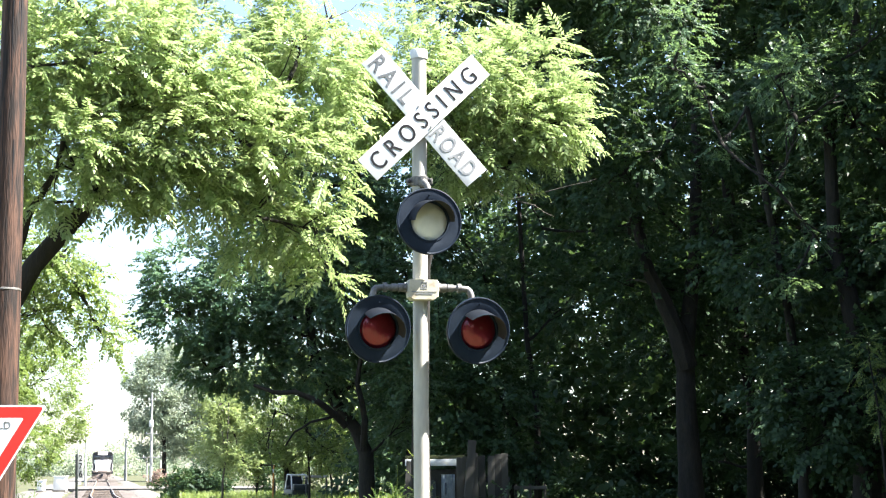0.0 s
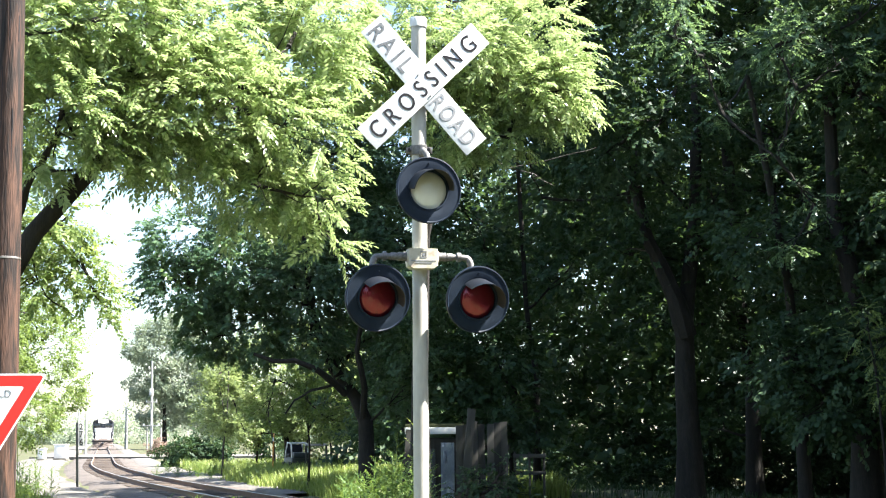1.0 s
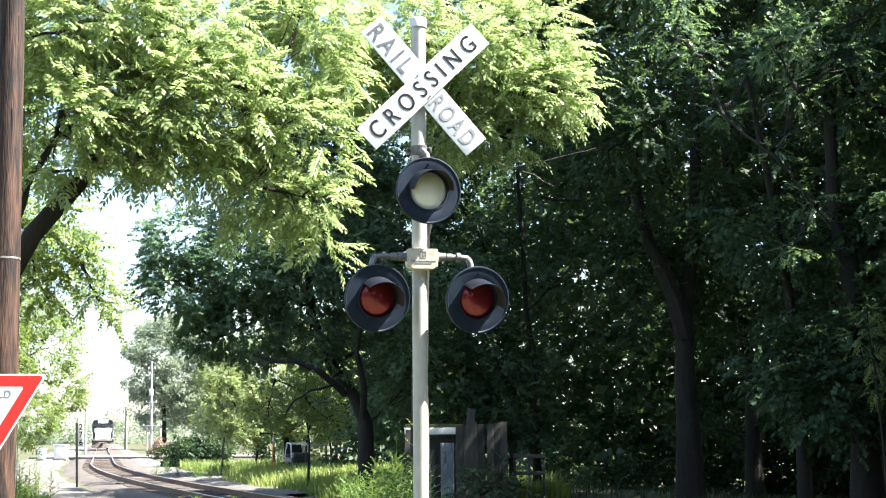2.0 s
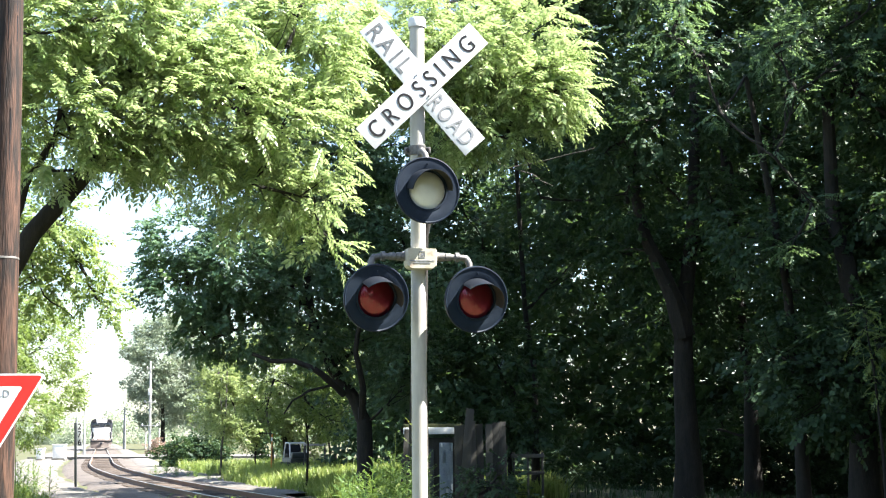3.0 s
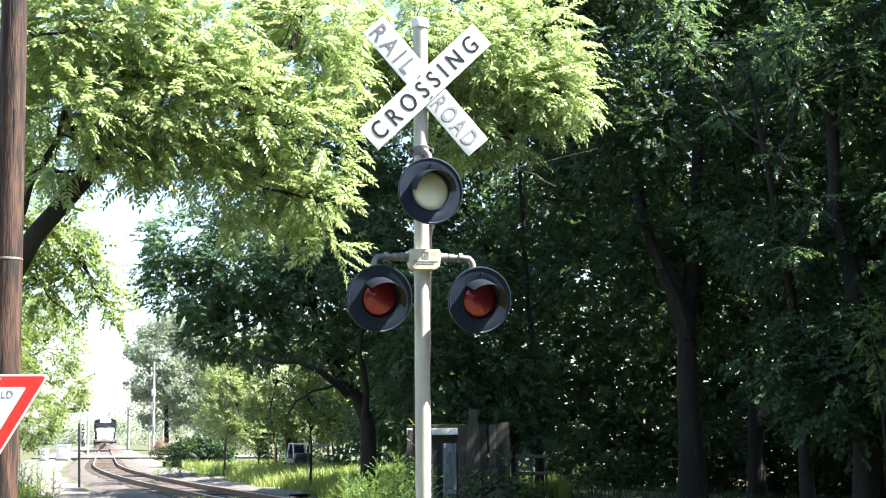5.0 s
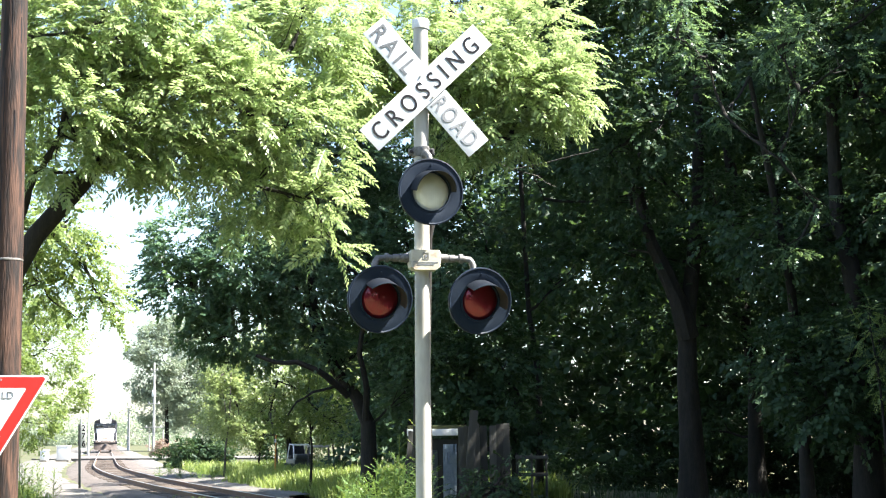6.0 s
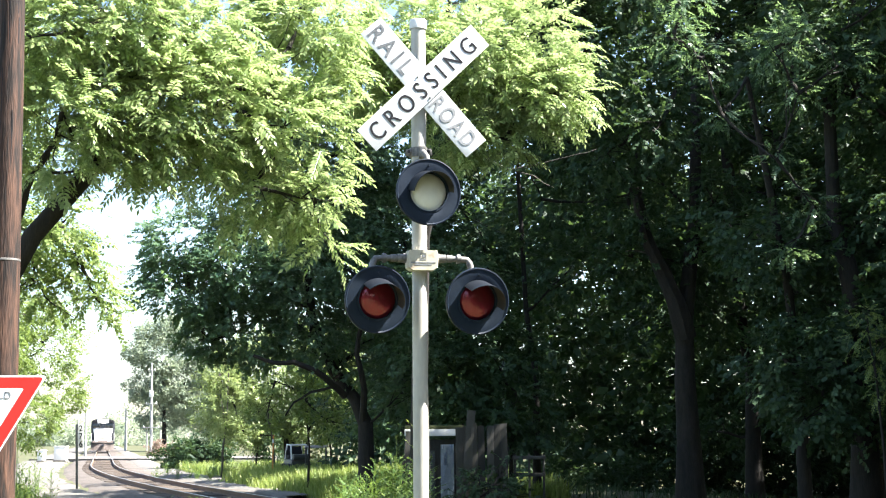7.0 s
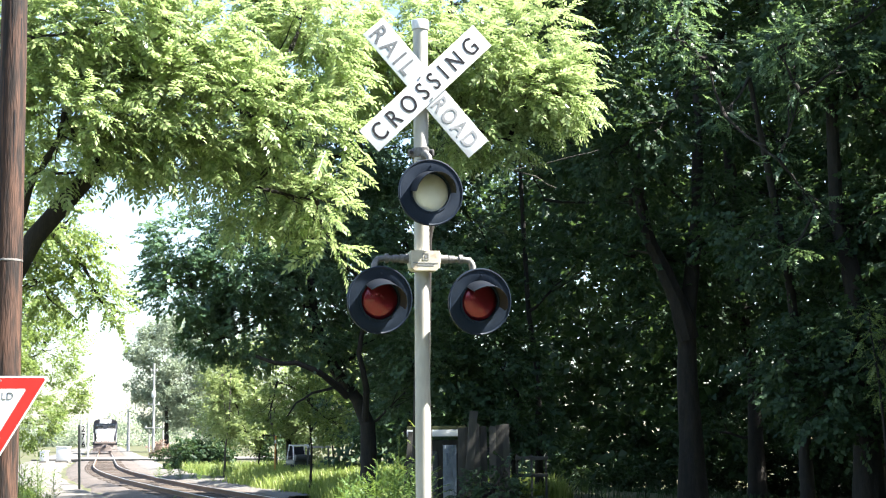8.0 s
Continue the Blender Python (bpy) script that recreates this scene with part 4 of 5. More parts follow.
    for _ in range(110):
        spots.append(((r.uniform(-1.5, 19), r.uniform(-1, 8), r.uniform(0.8, 17)), r.uniform(1.2, 2.1)))
    for _ in range(95):
        x = r.uniform(-11, 3)
        spots.append(((x, r.uniform(16, 23), r.uniform(0.6, 9 if x < -8 else 12.5)), r.uniform(1.5, 2.2)))
    for ix in range(7):
        for iz in range(5):
            spots.append(((-7.5 + 1.6 * ix, r.uniform(19, 24), 1.5 + 2.3 * iz), r.uniform(1.5, 2.1)))
    spots += [((-11, 20, 10.2), 2.0), ((-10, 20, 12.6), 2.0), ((-8.6, 20, 14.2), 2.0), ((-3.2, 2, 10.6), 1.6), ((-3.9, 1, 8.9), 1.5), ((-3.5, 0, 9.9), 1.4), ((-2.6, 1, 11.8), 1.5), ((-4.2, 2, 12.2), 1.4)]
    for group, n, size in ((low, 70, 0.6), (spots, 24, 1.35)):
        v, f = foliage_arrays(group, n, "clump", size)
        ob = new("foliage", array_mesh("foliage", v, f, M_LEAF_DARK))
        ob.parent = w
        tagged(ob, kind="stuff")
    # unseen woods added beside and behind the camera to dim the sky light
    w = thing("roadside_woods", Matrix.Translation((11, 4, GROUND_Z)), "unseen woods and canopy added beside and behind the viewpoint to dim sky light", "woods", kind="stuff")
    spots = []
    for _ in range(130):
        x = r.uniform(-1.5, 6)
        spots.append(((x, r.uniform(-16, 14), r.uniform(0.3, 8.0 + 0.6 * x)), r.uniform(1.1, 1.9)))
    # overhead canopy out of view, added to hold sky light off the woods
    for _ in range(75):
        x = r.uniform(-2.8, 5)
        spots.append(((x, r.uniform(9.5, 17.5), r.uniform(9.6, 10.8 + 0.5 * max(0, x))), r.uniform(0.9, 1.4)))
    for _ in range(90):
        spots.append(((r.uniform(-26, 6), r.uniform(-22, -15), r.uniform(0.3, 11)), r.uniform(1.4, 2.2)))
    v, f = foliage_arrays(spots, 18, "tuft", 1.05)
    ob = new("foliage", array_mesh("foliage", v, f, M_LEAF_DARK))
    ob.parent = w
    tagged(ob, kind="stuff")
    # its depth, with unseen leaf masses added to shut out sun and sky
    w = thing("deep_woods", Matrix.Translation((8, 44, GROUND_Z)), "deep woods behind the front trees, with unseen leaf masses added for shade", "woods", kind="stuff")
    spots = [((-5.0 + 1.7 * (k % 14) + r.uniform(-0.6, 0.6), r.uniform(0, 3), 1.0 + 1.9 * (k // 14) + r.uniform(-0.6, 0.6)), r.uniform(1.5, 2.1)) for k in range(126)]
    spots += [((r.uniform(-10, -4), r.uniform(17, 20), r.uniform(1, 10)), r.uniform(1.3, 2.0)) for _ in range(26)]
    # leaf block out of view to the right, added against the sun
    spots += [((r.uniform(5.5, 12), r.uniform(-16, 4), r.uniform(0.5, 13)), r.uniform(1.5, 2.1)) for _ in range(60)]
    # leaf roof mostly above the view, added to darken the wood below
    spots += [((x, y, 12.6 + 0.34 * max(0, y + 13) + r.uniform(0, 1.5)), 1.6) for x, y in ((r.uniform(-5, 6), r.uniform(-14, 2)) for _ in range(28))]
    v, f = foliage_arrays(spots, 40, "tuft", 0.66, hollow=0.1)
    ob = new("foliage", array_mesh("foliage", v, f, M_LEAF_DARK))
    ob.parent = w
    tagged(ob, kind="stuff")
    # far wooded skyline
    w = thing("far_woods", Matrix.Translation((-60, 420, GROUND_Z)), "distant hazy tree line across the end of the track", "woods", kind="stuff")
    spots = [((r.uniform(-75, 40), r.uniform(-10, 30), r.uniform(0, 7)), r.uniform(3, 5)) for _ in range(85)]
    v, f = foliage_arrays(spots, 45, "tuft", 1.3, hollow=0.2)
    ob = new("foliage", array_mesh("foliage", v, f, M_LEAF_HAZED))
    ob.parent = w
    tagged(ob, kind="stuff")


build_trees()


# ---------------------------------------------------------------- locomotive
LOCO = []
WHEELS = []


def build_locomotive():
    t = thing("locomotive", Matrix.Translation(track_at(217)[0]), "freight locomotive with white nose, dark roof and lit headlights", "locomotive")
    LOCO.append(t)

    def block(name, w, ln, h, x, y, z, mat, label="", bevel=0.06, parent=None):
        bm = bmesh.new()
        box(bm, w, ln, h, Matrix.Translation((x, y, z)), bevel)
        return part(name, bm, mat, parent or t, label)

    block("frame", 3.05, 19.5, 0.5, 0, 10.3, 1.25, M_LOCO_DARK, "dark running frame")
    bm = bmesh.new()
    pts = [(-1.5, 0.5, 1.0), (-1.45, 0.15, 0.22), (0, -0.25, 0.18), (1.45, 0.15, 0.22), (1.5, 0.5, 1.0), (0, 0.1, 1.05)]
    v = [bm.verts.new(p) for p in pts]
    for f in ((0, 1, 2, 5), (5, 2, 3, 4)):
        bm.faces.new([v[i] for i in f])
    bmesh.ops.solidify(bm, geom=bm.faces[:], thickness=0.05)
    part("pilot", bm, M_LOCO_RED, t, "rust-red snow plough")
    block("anticlimber", 2.6, 0.35, 0.28, 0, 0.3, 1.3, M_LOCO_RED, "rust-red front sill")
    block("coupler", 0.32, 0.5, 0.3, 0, -0.15, 0.85, M_LOCO_DARK)
    nose = block("nose", 2.15, 2.2, 1.45, 0, 1.9, 2.2, M_LOCO_WHITE, "white short hood", 0.16)
    for x in (-0.62, 0.62):
        bm = bmesh.new()
        cyl(bm, 0.17, 0.17, 0.1, Matrix.Translation((x * 1.3, 0.4, 1.62)) @ Matrix.Rotation(radians(90), 4, 'X'), 16)
        part("ditch_light", bm, M_LAMP_ON, t, "lit ditch light")
    block("nose_stripe", 1.5, 0.03, 0.22, 0, 0.785, 1.75, M_LOCO_RED, "", 0.005, nose)
    cab = block("cab", 3.0, 2.6, 2.35, 0, 4.2, 2.72, M_LOCO_DARK, "dark cab with two windscreens", 0.12)
    block("cab_front", 2.5, 0.05, 0.55, 0, 2.88, 2.75, M_LOCO_WHITE, "", 0.01, cab)
    for x in (-0.78, 0.78):
        block("windscreen", 0.95, 0.05, 0.62, x, 2.87, 3.36, M_GLASS_DARK, "", 0.02, cab)
    for x in (-1.52, 1.52):
        block("side_window", 0.04, 1.1, 0.6, x, 4.2, 3.3, M_GLASS_DARK, "", 0.02, cab)
    bm = bmesh.new()
    prof = [(-1.5, 3.85), (-1.35, 4.12), (-0.8, 4.32), (0, 4.4), (0.8, 4.32), (1.35, 4.12), (1.5, 3.85)]
    a = [bm.verts.new((x, 2.75, z)) for x, z in prof]
    b = [bm.verts.new((x, 5.6, z)) for x, z in prof]
    for i in range(6):
        bm.faces.new((a[i], a[i + 1], b[i + 1], b[i]))
    bm.faces.new(a)
    bm.faces.new(list(reversed(b)))
    part("cab_roof", bm, M_LOCO_DARK, t, "dark arched cab roof")
    block("headlight_box", 1.45, 0.3, 0.56, 0, 2.72, 4.02, M_LOCO_WHITE, "pale headlight casing", 0.05)
    for x in (-0.17, 0.17):
        bm = bmesh.new()
        cyl(bm, 0.13, 0.13, 0.08, Matrix.Translation((x, 2.55, 4.02)) @ Matrix.Rotation(radians(90), 4, 'X'), 14)
        part("headlight", bm, M_LAMP_ON, t, "lit headlight")
    for x in (-1.07, 1.07):
        block("number_board", 0.5, 0.08, 0.28, x, 2.74, 4.0, M_INK, "", 0.01)
    block("horn", 0.3, 0.5, 0.2, 0.5, 4.4, 4.5, M_STEEL, "", 0.04)
    block("long_hood", 1.9, 13.5, 2.55, 0, 12.6, 2.8, M_LOCO_DARK, "dark engine hood", 0.15)
    block("radiator", 2.7, 3.0, 0.6, 0, 16.8, 3.95, M_LOCO_DARK, "", 0.08)
    block("fuel_tank", 2.5, 4.5, 0.8, 0, 10.3, 0.75, M_LOCO_DARK, "", 0.15)
    for y in (4.2, 16.4):
        block("truck_frame", 2.5, 4.2, 0.45, 0, y, 0.62, M_LOCO_DARK, "", 0.08)
        for dy in (-1.5, 0, 1.5):
            bm = bmesh.new()
            for x in (-0.75, 0.75):
                cyl(bm, 0.5, 0.5, 0.13, Matrix.Translation((x, 0, 0)) @ Matrix.Rotation(radians(90), 4, 'Y'), 24)
            cyl(bm, 0.08, 0.08, 1.5, Matrix.Rotation(radians(90), 4, 'Y'), 10)
            rest = Matrix.Translation((0, y + dy, 0.5))
            WHEELS.append((part("wheelset", bm, M_STEEL, t, m=rest), rest))
    for x in (-1.42, 1.42):
        bm = bmesh.new()
        tube(bm, [(x, 0.35, 1.4), (x, 0.35, 2.45), (x, 2.8, 2.45)], [0.03] * 3, 6)
        part("handrail", bm, M_LOCO_WHITE, t)
        for k in range(3):
            block("step", 0.5, 0.3, 0.06, x, 0.55, 0.45 + 0.32 * k, M_LOCO_DARK, "", 0.01)


build_locomotive()


# ---------------------------------------------------------------- milepost, poles, cabinets down the line
def build_lineside():
    m = thing("milepost", pose(-13.06, 52.7, GROUND_Z, 0, -1.5, 0), "dark steel milepost with a narrow white number plate", "milepost")
    bm = bmesh.new()
    box(bm, 0.085, 0.06, 2.36, Matrix.Translation((0, 0, 1.18)), 0.008)
    part("post", bm, M_DARK_PAINT, m)
    bm = bmesh.new()
    box(bm, 0.19, 0.012, 0.86, Matrix.Translation((0.155, -0.03, 1.93)), 0.004)
    plate = part("plate", bm, M_WHITE, m, "white plate with stacked black figures")
    for k, c in enumerate("276"):
        writing("figure", c, 0.22, 0.13, M_INK, plate, pose(0.155, -0.038, 2.21 - 0.28 * k, 90), 0.018)
    # tall pole with cross-arms
    p = thing("line_pole", Matrix.Translation((-39.6, 200, GROUND_Z)), "tall pale wooden line pole with short cross-arms", "utility pole")
    bm = bmesh.new()
    tube(bm, [(0, 0, 0), (-0.02, 0, 6), (-0.06, 0, 12.2)], [0.2, 0.17, 0.12], 10)
    part("shaft", bm, M_GREY_POLE, p)
    for z, w in ((11.2, 1.0), (6.6, 1.6), (3.4, 2.4)):
        bm = bmesh.new()
        box(bm, w, 0.12, 0.14, Matrix.Translation((0, -0.2, z)), 0.02)
        part("cross_arm", bm, M_GREY_POLE, p)
        for x in (-w * 0.42, w * 0.42):
            bm = bmesh.new()
            cyl(bm, 0.08, 0.05, 0.25, Matrix.Translation((x, -0.2, z + 0.18)), 8)
            part("insulator", bm, M_WHITE, p)
    bm = bmesh.new()
    box(bm, 0.5, 0.4, 0.9, Matrix.Translation((0, -0.35, 8.0)), 0.05)
    part("transformer", bm, M_WHITE, p)
    first = None
    for x, y, h in ((-48.5, 225, 6.5), (-46.6, 232, 5.4), (-51.6, 240, 6.4), (-59.5, 240, 6.5), (-45.2, 236, 5.0)):
        if first is None:
            first = thing("line_post", Matrix.Translation((x, y, GROUND_Z)), "slim grey lineside post far down the track", "post", "posts down the line")
            bm = bmesh.new()
            tube(bm, [(0, 0, 0), (0, 0, 6.5)], [0.16, 0.11], 8)
            part("shaft", bm, M_GREY_POLE, first)
            bm = bmesh.new()
            box(bm, 0.3, 0.2, 0.35, Matrix.Translation((0, 0, 6.4)), 0.04)
            part("head", bm, M_WHITE, first)
        else:
            copy_thing(first, Matrix.Translation((x, y, GROUND_Z - (6.5 - h))))
    lamp = thing("street_lamp", Matrix.Translation((-36.4, 150, GROUND_Z)), "grey street lamp with a bracket arm and pale head", "street lamp")
    bm = bmesh.new()
    tube(bm, [(0, 0, 0), (0, 0, 7.0), (-0.1, 0, 7.5), (-0.6, 0, 7.7)], [0.12, 0.09, 0.06, 0.05], 8)
    part("column", bm, M_GREY_POLE, lamp)
    bm = bmesh.new()
    box(bm, 0.75, 0.4, 0.26, Matrix.Translation((-0.95, 0, 7.68)), 0.08)
    part("head", bm, M_WHITE, lamp, "pale lamp head")
    for x, y, sx, sz in ((-30.6, 118, 0.95, 1.05), (-31.6, 116, 0.5, 0.75)):
        c = thing("signal_cabinet", Matrix.Translation((x, y, GROUND_Z)), "white metal signal cabinet beside the track", "cabinet")
        bm = bmesh.new()
        box(bm, sx, 0.8, sz, Matrix.Translation((0, 0, sz / 2 + 0.2)), 0.03)
        part("body", bm, M_WHITE, c)
        bm = bmesh.new()
        box(bm, sx + 0.12, 0.92, 0.08, Matrix.Translation((0, 0, sz + 0.24)), 0.02)
        part("roof", bm, M_WHITE, c)
        bm = bmesh.new()
        box(bm, sx * 0.8, 0.03, sz * 0.85, Matrix.Translation((0, -0.41, sz / 2 + 0.2)), 0.01)
        door = part("door", bm, M_WHITE, c)
        bm = bmesh.new()
        box(bm, 0.03, 0.04, 0.16, Matrix.Translation((sx * 0.3, -0.44, sz / 2 + 0.2)), 0.008)
        part("handle", bm, M_STEEL, door)
        bm = bmesh.new()
        box(bm, sx + 0.1, 0.9, 0.3, Matrix.Translation((0, 0, 0.05)), 0.01)
        part("plinth", bm, M_GRAVEL, c)
    s = tree((-28.8, 150, GROUND_Z), [(-28.8, 150, -0.3), (-28.8, 150, 0.6), (-28.8, 150, 1.0)], 0.06, [(-29.3, 150, 0.6, 0.7), (-28.5, 150, 0.8, 0.8), (-28.0, 150, 0.5, 0.6)], 70, "clump", M_FLOWER,
             "low shrub with reddish flowers beside the line", "shrub", size=0.9, name="flowering_shrub")


build_lineside()


# ---------------------------------------------------------------- cart, table, shed and fence at the wood's edge
def build_yard():
    c = thing("garden_cart", pose(-6.0, 61, ground_height(-6.0, 61) - 0.04, 0, 0, 20), "small dark utility cart with a pale tube frame", "cart")

    def block(name, sx, sy, sz, x, y, z, mat, label="", bevel=0.03, tilt=0):
        bm = bmesh.new()
        box(bm, sx, sy, sz, Matrix.Translation((x, y, z)) @ Matrix.Rotation(radians(tilt), 4, 'X'), bevel)
        return part(name, bm, mat, c, label)

    block("body", 0.8, 1.5, 0.4, 0, 0, 0.5, M_DARK_PAINT, "", 0.09)
    block("bonnet", 0.72, 0.5, 0.25, 0, -0.6, 0.78, M_DARK_PAINT, "", 0.08)
    block("seat", 0.7, 0.45, 0.14, 0, 0.2, 0.78, M_INK, "", 0.05)
    block("backrest", 0.7, 0.12, 0.45, 0, 0.45, 1.0, M_INK, "", 0.04, -10)
    for x in (-0.36, 0.36):
        bm = bmesh.new()
        tube(bm, [(x, -0.55, 0.7), (x * 0.9, -0.3, 1.28), (x * 0.9, 0.35, 1.3), (x, 0.55, 0.7)], [0.03] * 4, 8)
        part("frame_tube", bm, M_WHITE, c, "pale bent frame tube")
    bm = bmesh.new()
    tube(bm, [(-0.33, -0.3, 1.28), (0.33, -0.3, 1.28)], [0.03] * 2, 8)
    part("cross_tube", bm, M_WHITE, c)
    for x in (-0.4, 0.4):
        for y in (-0.55, 0.5):
            bm = bmesh.new()
            cyl(bm, 0.25, 0.25, 0.18, Matrix.Translation((x, y, 0.27)) @ Matrix.Rotation(radians(90), 4, 'Y'), 20)
            part("wheel", bm, M_INK, c)
    b = thing("sawhorse", pose(-5.1, 60, ground_height(-5.1, 60) - 0.03, 0, 0, 8), "pale wooden sawhorse in the long grass", "sawhorse")
    bm = bmesh.new()
    box(bm, 0.95, 0.1, 0.09, Matrix.Translation((0, 0, 1.18)), 0.01)
    part("beam", bm, M_GREY_POLE, b)
    for x in (-0.4, 0.4):
        for y in (-1, 1):
            bm = bmesh.new()
            tube(bm, [(x * 1.1, y * 0.3, 0), (x, y * 0.03, 1.16)], [0.035, 0.035], 6)
            part("leg", bm, M_FENCE, b)
    k = thing("marker_stake", pose(-6.95, 60.5, ground_height(-6.95, 60.5) - 0.05, 0, 1, 0), "thin orange marker stake in the long grass", "stake")
    bm = bmesh.new()
    tube(bm, [(0, 0, 0), (0, 0, 0.9), (0.01, 0, 1.75)], [0.032, 0.032, 0.03], 8)
    part("shaft", bm, M_ORANGE, k)
    bm = bmesh.new()
    lathe(bm, [(0.033, 1.45), (0.036, 1.45), (0.036, 1.6), (0.033, 1.6)], 10)
    part("band", bm, M_WHITE, k, "pale reflective band")
    # shed
    s = thing("garden_shed", Matrix.Translation((-0.12, 29.2, GROUND_Z)), "small dark shed with a white fascia under the trees", "shed")
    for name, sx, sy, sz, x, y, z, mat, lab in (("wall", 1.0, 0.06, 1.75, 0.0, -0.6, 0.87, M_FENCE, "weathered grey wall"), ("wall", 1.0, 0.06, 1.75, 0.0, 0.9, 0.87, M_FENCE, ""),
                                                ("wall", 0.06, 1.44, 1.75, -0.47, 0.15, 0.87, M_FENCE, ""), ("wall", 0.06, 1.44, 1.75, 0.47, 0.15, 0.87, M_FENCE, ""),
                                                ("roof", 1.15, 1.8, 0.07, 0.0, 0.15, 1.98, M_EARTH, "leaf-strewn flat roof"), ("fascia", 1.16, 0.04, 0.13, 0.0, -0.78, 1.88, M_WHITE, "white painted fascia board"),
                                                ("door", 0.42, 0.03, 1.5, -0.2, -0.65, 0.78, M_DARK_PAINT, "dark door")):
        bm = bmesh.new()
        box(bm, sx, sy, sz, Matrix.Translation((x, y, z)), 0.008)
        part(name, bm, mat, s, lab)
    tp = thing("plastic_sheet", Matrix.Translation((0.13, 28.3, GROUND_Z)), "crumpled pale blue plastic sheet hung at the shed", "sheet")
    bm = bmesh.new()
    g = [[bm.verts.new((0.26 * i / 8 - 0.13, 0.06 * noise.noise((i * 0.8, j * 0.6, 2)) - 0.03, 0.55 + 1.1 * j / 14)) for i in range(9)] for j in range(15)]
    for r0, r1 in zip(g, g[1:]):
        for i in range(8):
            bm.faces.new((r0[i], r0[i + 1], r1[i + 1], r1[i]))
    bmesh.ops.solidify(bm, geom=bm.faces[:], thickness=0.004)
    part("sheet", bm, material("blue_plastic", (0.24, 0.3, 0.38), (0.5, 0.55, 0.6), rough=0.35, scale=9, bump=0.2), tp)
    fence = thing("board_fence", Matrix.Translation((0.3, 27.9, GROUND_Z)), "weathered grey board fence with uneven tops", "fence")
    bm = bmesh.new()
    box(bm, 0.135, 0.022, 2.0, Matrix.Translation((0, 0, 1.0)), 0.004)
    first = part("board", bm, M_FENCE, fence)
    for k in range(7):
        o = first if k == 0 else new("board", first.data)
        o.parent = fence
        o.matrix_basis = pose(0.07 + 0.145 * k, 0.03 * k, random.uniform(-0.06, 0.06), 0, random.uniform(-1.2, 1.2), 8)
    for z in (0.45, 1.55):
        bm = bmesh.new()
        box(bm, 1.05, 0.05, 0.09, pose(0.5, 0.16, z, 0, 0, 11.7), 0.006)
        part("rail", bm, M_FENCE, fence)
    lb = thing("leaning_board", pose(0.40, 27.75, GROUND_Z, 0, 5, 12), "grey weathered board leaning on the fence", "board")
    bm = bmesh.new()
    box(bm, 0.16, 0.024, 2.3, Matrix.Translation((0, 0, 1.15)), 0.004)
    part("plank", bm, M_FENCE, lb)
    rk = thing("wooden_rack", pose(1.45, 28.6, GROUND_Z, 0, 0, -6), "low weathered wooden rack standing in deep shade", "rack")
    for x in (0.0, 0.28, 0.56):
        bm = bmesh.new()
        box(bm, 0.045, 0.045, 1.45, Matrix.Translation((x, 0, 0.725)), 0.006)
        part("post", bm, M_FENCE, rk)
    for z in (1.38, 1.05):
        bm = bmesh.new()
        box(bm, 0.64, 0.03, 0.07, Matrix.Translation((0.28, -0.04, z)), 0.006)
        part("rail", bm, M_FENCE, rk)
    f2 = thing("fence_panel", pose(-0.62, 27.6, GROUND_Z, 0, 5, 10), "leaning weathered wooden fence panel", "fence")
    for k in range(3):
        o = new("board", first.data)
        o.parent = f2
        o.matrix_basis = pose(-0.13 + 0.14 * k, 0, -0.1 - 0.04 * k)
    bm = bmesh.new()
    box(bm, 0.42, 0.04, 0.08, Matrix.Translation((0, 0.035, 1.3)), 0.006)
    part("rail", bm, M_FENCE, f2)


build_yard()


# ---------------------------------------------------------------- grass and weeds
def blades(spots, height, width=0.014):
    """Bent, tapering grass blades, two quads each."""
    n = len(spots)
    a = rng.uniform(0, 6.28, n)
    h = height * rng.uniform(0.5, 1.25, n)
    lean = h * rng.uniform(0.1, 0.55, n)
    dx, dy = np.cos(a), np.sin(a)
    wx, wy = -dy * width, dx * width
    p = np.array(spots)
    rows = []
    for t, wd, ln in ((0, 1, 0), (0.55, 0.8, 0.3), (1.0, 0.08, 1.0)):
        c = p + np.stack((dx * lean * ln, dy * lean * ln, h * t * (1 - 0.12 * ln)), 1)
        for s in (-1, 1):
            rows.append(c + np.stack((wx * wd * s, wy * wd * s, 0 * h), 1))
    v = np.stack(rows, 1).reshape(-1, 3)
    f = np.array([(0, 1, 3, 2), (2, 3, 5, 4)])[None] + (np.arange(n) * 6)[:, None, None]
    return v, f.reshape(-1, 4)


def scatter(n, x0, x1, y0, y1, off0, off1, clump=0.55):
    """Points on the ground at a distance from the track's middle line, thinned into clumps."""
    out = []
    r = random.Random(int(n + x0 * 7 + y0))
    while len(out) < n:
        y = y0 + (y1 - y0) * r.random() ** 1.5
        x = r.uniform(x0, x1)
        o = x - track_x(y)
        if off0 < o < off1 and noise.noise((x * 0.7, y * 0.5, 9)) > r.uniform(-1, 1) * clump - 0.15:
            out.append((x, y, ground_height(x, y) - 0.02))
    return out


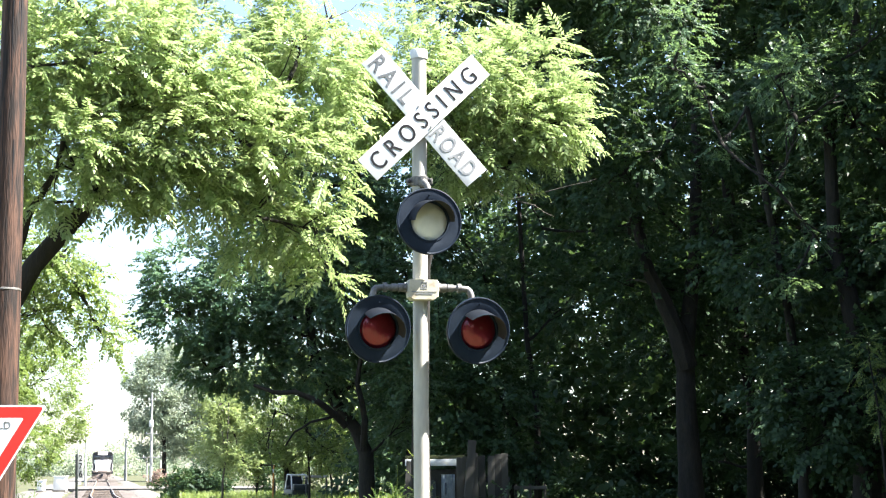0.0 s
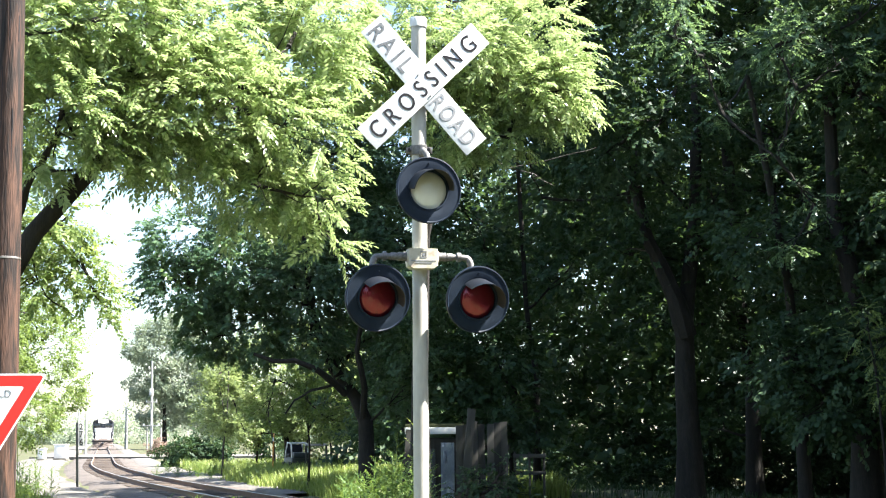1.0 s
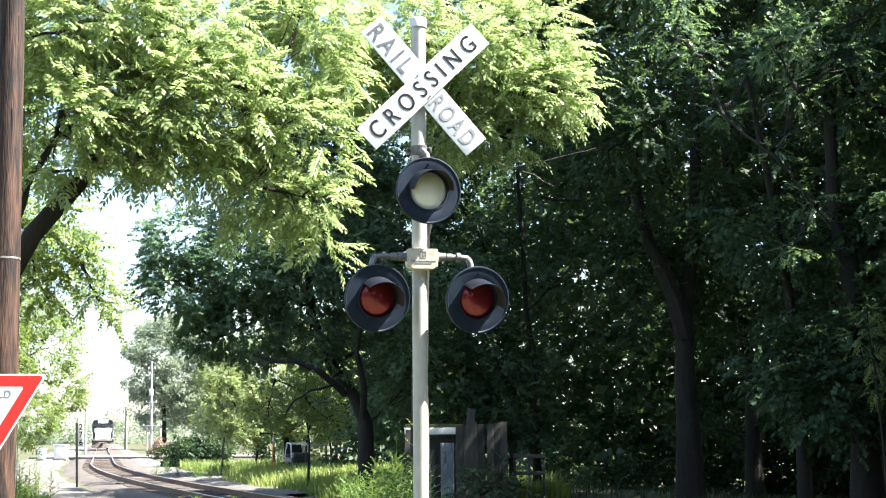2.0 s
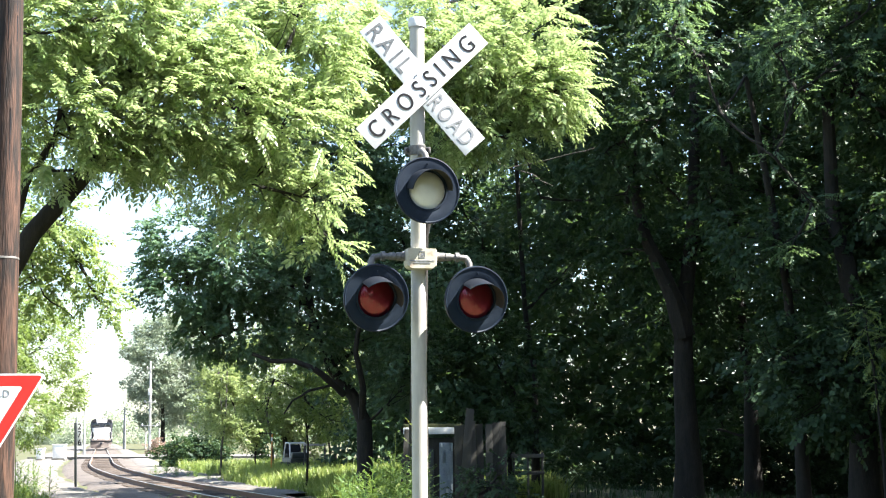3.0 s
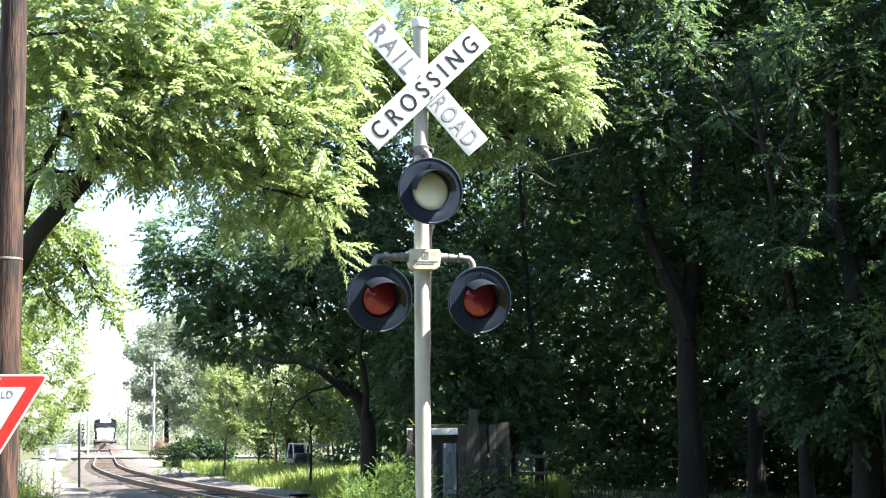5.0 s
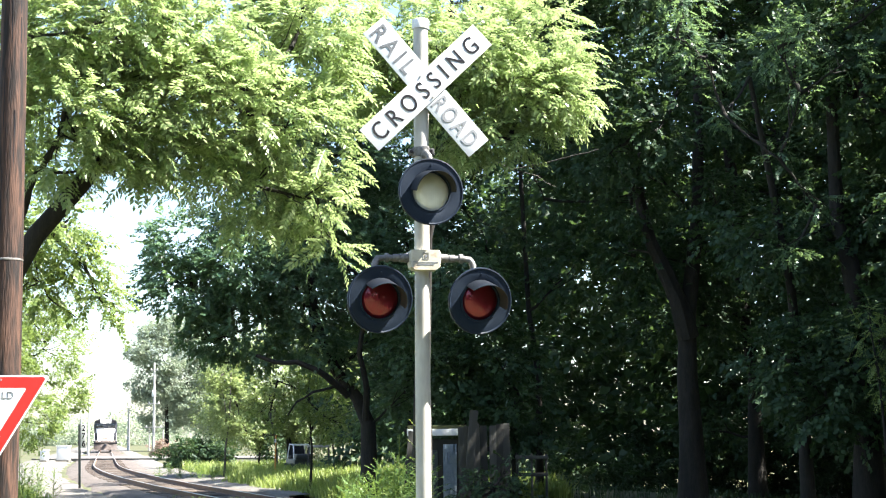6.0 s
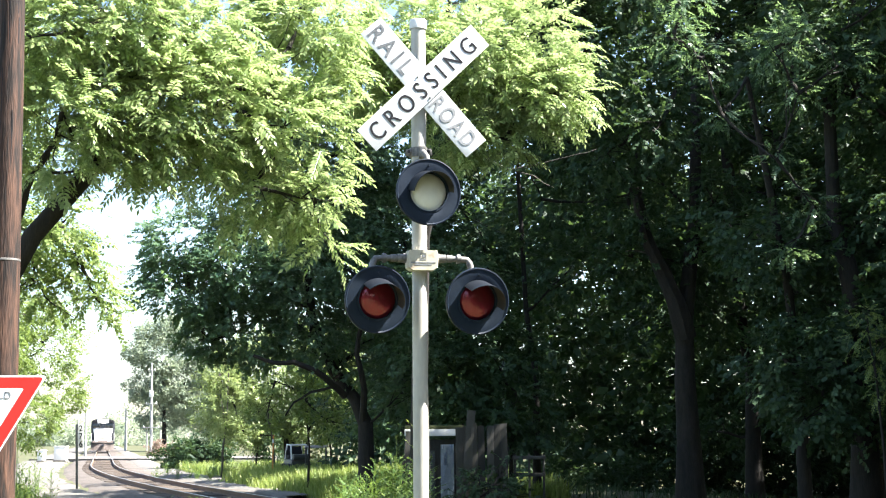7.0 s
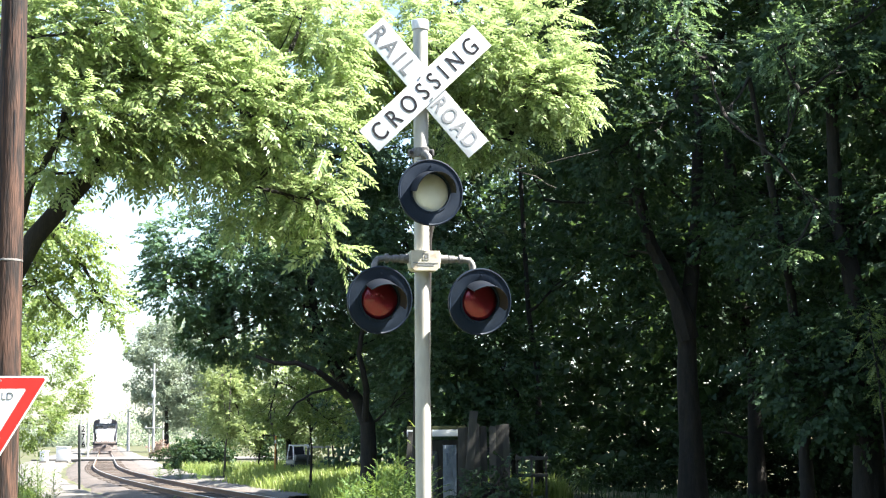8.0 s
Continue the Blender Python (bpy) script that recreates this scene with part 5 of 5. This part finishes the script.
def build_grass():
    for label, spots, h, w in (("sunlit long grass beside the curving track", scatter(20000, -9, 3, 34, 62, 3.0, 16), 0.52, 0.018),
                               ("rank weeds and grass beside the gravel", scatter(11000, -18, -9.5, 33, 62, -9.5, -5.6), 0.5, 0.015),
                               ("tall dark green grass between path and trees", scatter(13000, -22, 0, 46, 92, 4.3, 11), 0.55, 0.019),
                               ("dry grass along the gravel strip", scatter(8000, -26, -3, 16, 75, -14, -6.6), 0.38, 0.013),
                               ("sparse grass in front of the track", scatter(6000, -8, 3, 14, 34, -14, -2.9), 0.34, 0.010),
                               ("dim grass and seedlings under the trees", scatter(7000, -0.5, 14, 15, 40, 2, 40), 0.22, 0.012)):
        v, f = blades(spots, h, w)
        # Grass under the trees takes the dark leaf colour to stand for shade.
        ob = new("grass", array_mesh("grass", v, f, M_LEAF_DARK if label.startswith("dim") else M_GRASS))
        tagged(ob, label, "grass", kind="stuff")


def weed(name, label, height, leafy, mat, x, y):
    t = thing(name, Matrix.Translation((x, y, ground_height(x, y) - 0.02)), label, "weed", "weeds by the track")
    bm = bmesh.new()
    tube(bm, [(0, 0, 0), (0.02, 0.01, height * 0.5), (0.05, 0.0, height)], [0.012, 0.009, 0.004], 6)
    part("stem", bm, mat, t)
    vs, fs, k = [], [], 0
    for i in range(leafy):
        z = height * (0.12 + 0.86 * i / leafy)
        tv, tf = SPRAYS["small"][i % 3]
        s = (1.15 - 0.75 * z / height) * random.uniform(0.6, 1.0)
        m = turn_z(i * 2.4) @ turn_y(random.uniform(-1.0, -0.3))
        vs.append(tv @ m.T * s + np.array((0.04 * z / height, 0, z)))
        fs.append(tf + k)
        k += len(tv)
    ob = new("leaves", array_mesh("leaves", np.concatenate(vs), np.concatenate(fs), mat))
    ob.parent = t
    tagged(ob, kind="stuff")
    return t


def build_weeds():
    tall = weed("weed", "tall leafy green weed with a slender tip", 1.35, 44, M_WEED, -0.62, 19)
    low = weed("weed", "low bushy green weed", 0.95, 40, M_WEED, -4.15, 22)
    stalk = weed("weed", "tall thin weed stalk gone to seed", 1.85, 20, M_GRASS, -0.6, 18.5)
    r = random.Random(4)
    for src, spots in ((tall, [(-3.35, 20), (-2.9, 20.5), (-0.95, 19.5), (-0.4, 18.3), (-0.8, 21), (-1.2, 22), (-5.75, 18), (-5.55, 17.4), (-6.0, 19), (-5.35, 18.6), (-6.3, 20), (-0.25, 19.6), (-1.5, 24), (-5.2, 17.2), (-5.9, 18.6), (-6.6, 20.8), (-7.2, 22.5), (-7.9, 25), (-5.45, 19.2), (-8.6, 28), (-9.4, 31), (-8.9, 29.6), (-9.9, 33), (-0.55, 17.6), (-0.15, 18.8), (-10.6, 37), (-11.2, 39), (-10.9, 41), (-11.8, 42), (-12.4, 45), (-12.0, 40), (-11.5, 37.5), (-12.9, 47), (-10.2, 35), (-1.05, 20.5), (-0.75, 20.2), (-0.62, 21.6), (-0.45, 20.9), (-0.85, 22.4), (-1.05, 19.0), (-0.72, 18.4), (-0.9, 17.9), (-1.2, 20.2), (-1.35, 21.2), (-0.6, 18.9), (-0.48, 19.3), (-1.5, 22.3), (-1.3, 23.2), (-0.3, 21.8), (-0.15, 20.6), (-0.95, 21.5)]),
                       (low, [(-4.4, 21.5), (-3.95, 23), (-2.0, 24), (-1.6, 23), (-5.5, 16.9), (-5.2, 17.8), (-6.2, 18.4), (-0.5, 17.2), (-0.7, 16.8), (0.1, 18), (-5.9, 17.0), (-7.0, 22), (-7.2, 24), (-1.0, 18), (-13.4, 72), (-12.6, 70), (-13.0, 75), (-12.0, 67), (-11.3, 66), (-11.8, 71), (-10.6, 64), (-14.2, 76), (-9.6, 61), (-10.2, 66), (-12.8, 66), (-9.0, 62)]),
                       (stalk, [(-5.6, 19.5), (-0.35, 20.2)])):
        for x, y in spots:
            rank = r.uniform(1.05, 1.3) if -0.95 < x < 0 and 17 < y < 25 else r.uniform(0.7, 1.0)
            copy_thing(src, Matrix.Translation((x, y, ground_height(x, y) - 0.02)) @ Matrix.Rotation(r.uniform(0, 6.28), 4, 'Z') @ Matrix.Rotation(r.uniform(-0.08, 0.08), 4, 'X') @ Matrix.Diagonal((1, 1, rank, 1)))



build_grass()
build_weeds()


# ---------------------------------------------------------------- what moves
def motions():
    """The locomotive rolls nearer; boughs sway in a light breeze."""
    rows = []
    for k in range(9):
        t = k * 1.0
        p, d = track_at(217.0 - 3.9 * t)
        rows.append((t, Matrix.Translation(p) @ Matrix.Rotation(math.atan2(d.y, d.x) + math.pi / 2, 4, 'Z')))
    walk(LOCO[0], rows)
    for ob, rest in WHEELS:
        turns = [0.16 * k for k in range(50)] + [8.0]
        walk(ob, [(t, rest @ Matrix.Rotation(3.9 * t / 0.5, 4, 'X')) for t in turns])
    for ob, rest, reach, phase in SWAYING:
        rows = []
        for k in range(17):
            t = k * 0.5
            gust = 0.55 + 0.45 * math.sin(0.7 * t + 0.2 * rest.translation.x)
            a = reach * gust * math.sin(2.4 * t + phase)
            b = reach * gust * math.sin(3.1 * t + 1.7 * phase + 1)
            rows.append((t, rest @ Matrix.Translation((0.022 * a, 0.01 * b, 0.014 * b)) @ pose(0, 0, 0, 0.8 * b, a, 0.6 * a)))
        walk(ob, rows)


# rank shaded growth at the foot of the fence
tree((0.9, 27.0, GROUND_Z), [(0.9, 27.0, -0.25), (0.92, 27.0, 0.3), (0.95, 27.0, 0.7)], 0.02,
     [(0.45, 27.0, 0.45, 0.42), (0.9, 26.9, 0.6, 0.45), (1.35, 27.1, 0.5, 0.45), (0.6, 27.0, 0.85, 0.25), (1.15, 27.1, 0.95, 0.28)],
     260, "broad", M_LEAF_DARK, "low dark green bush growing against the fence", "shrub", size=0.6)

motions()
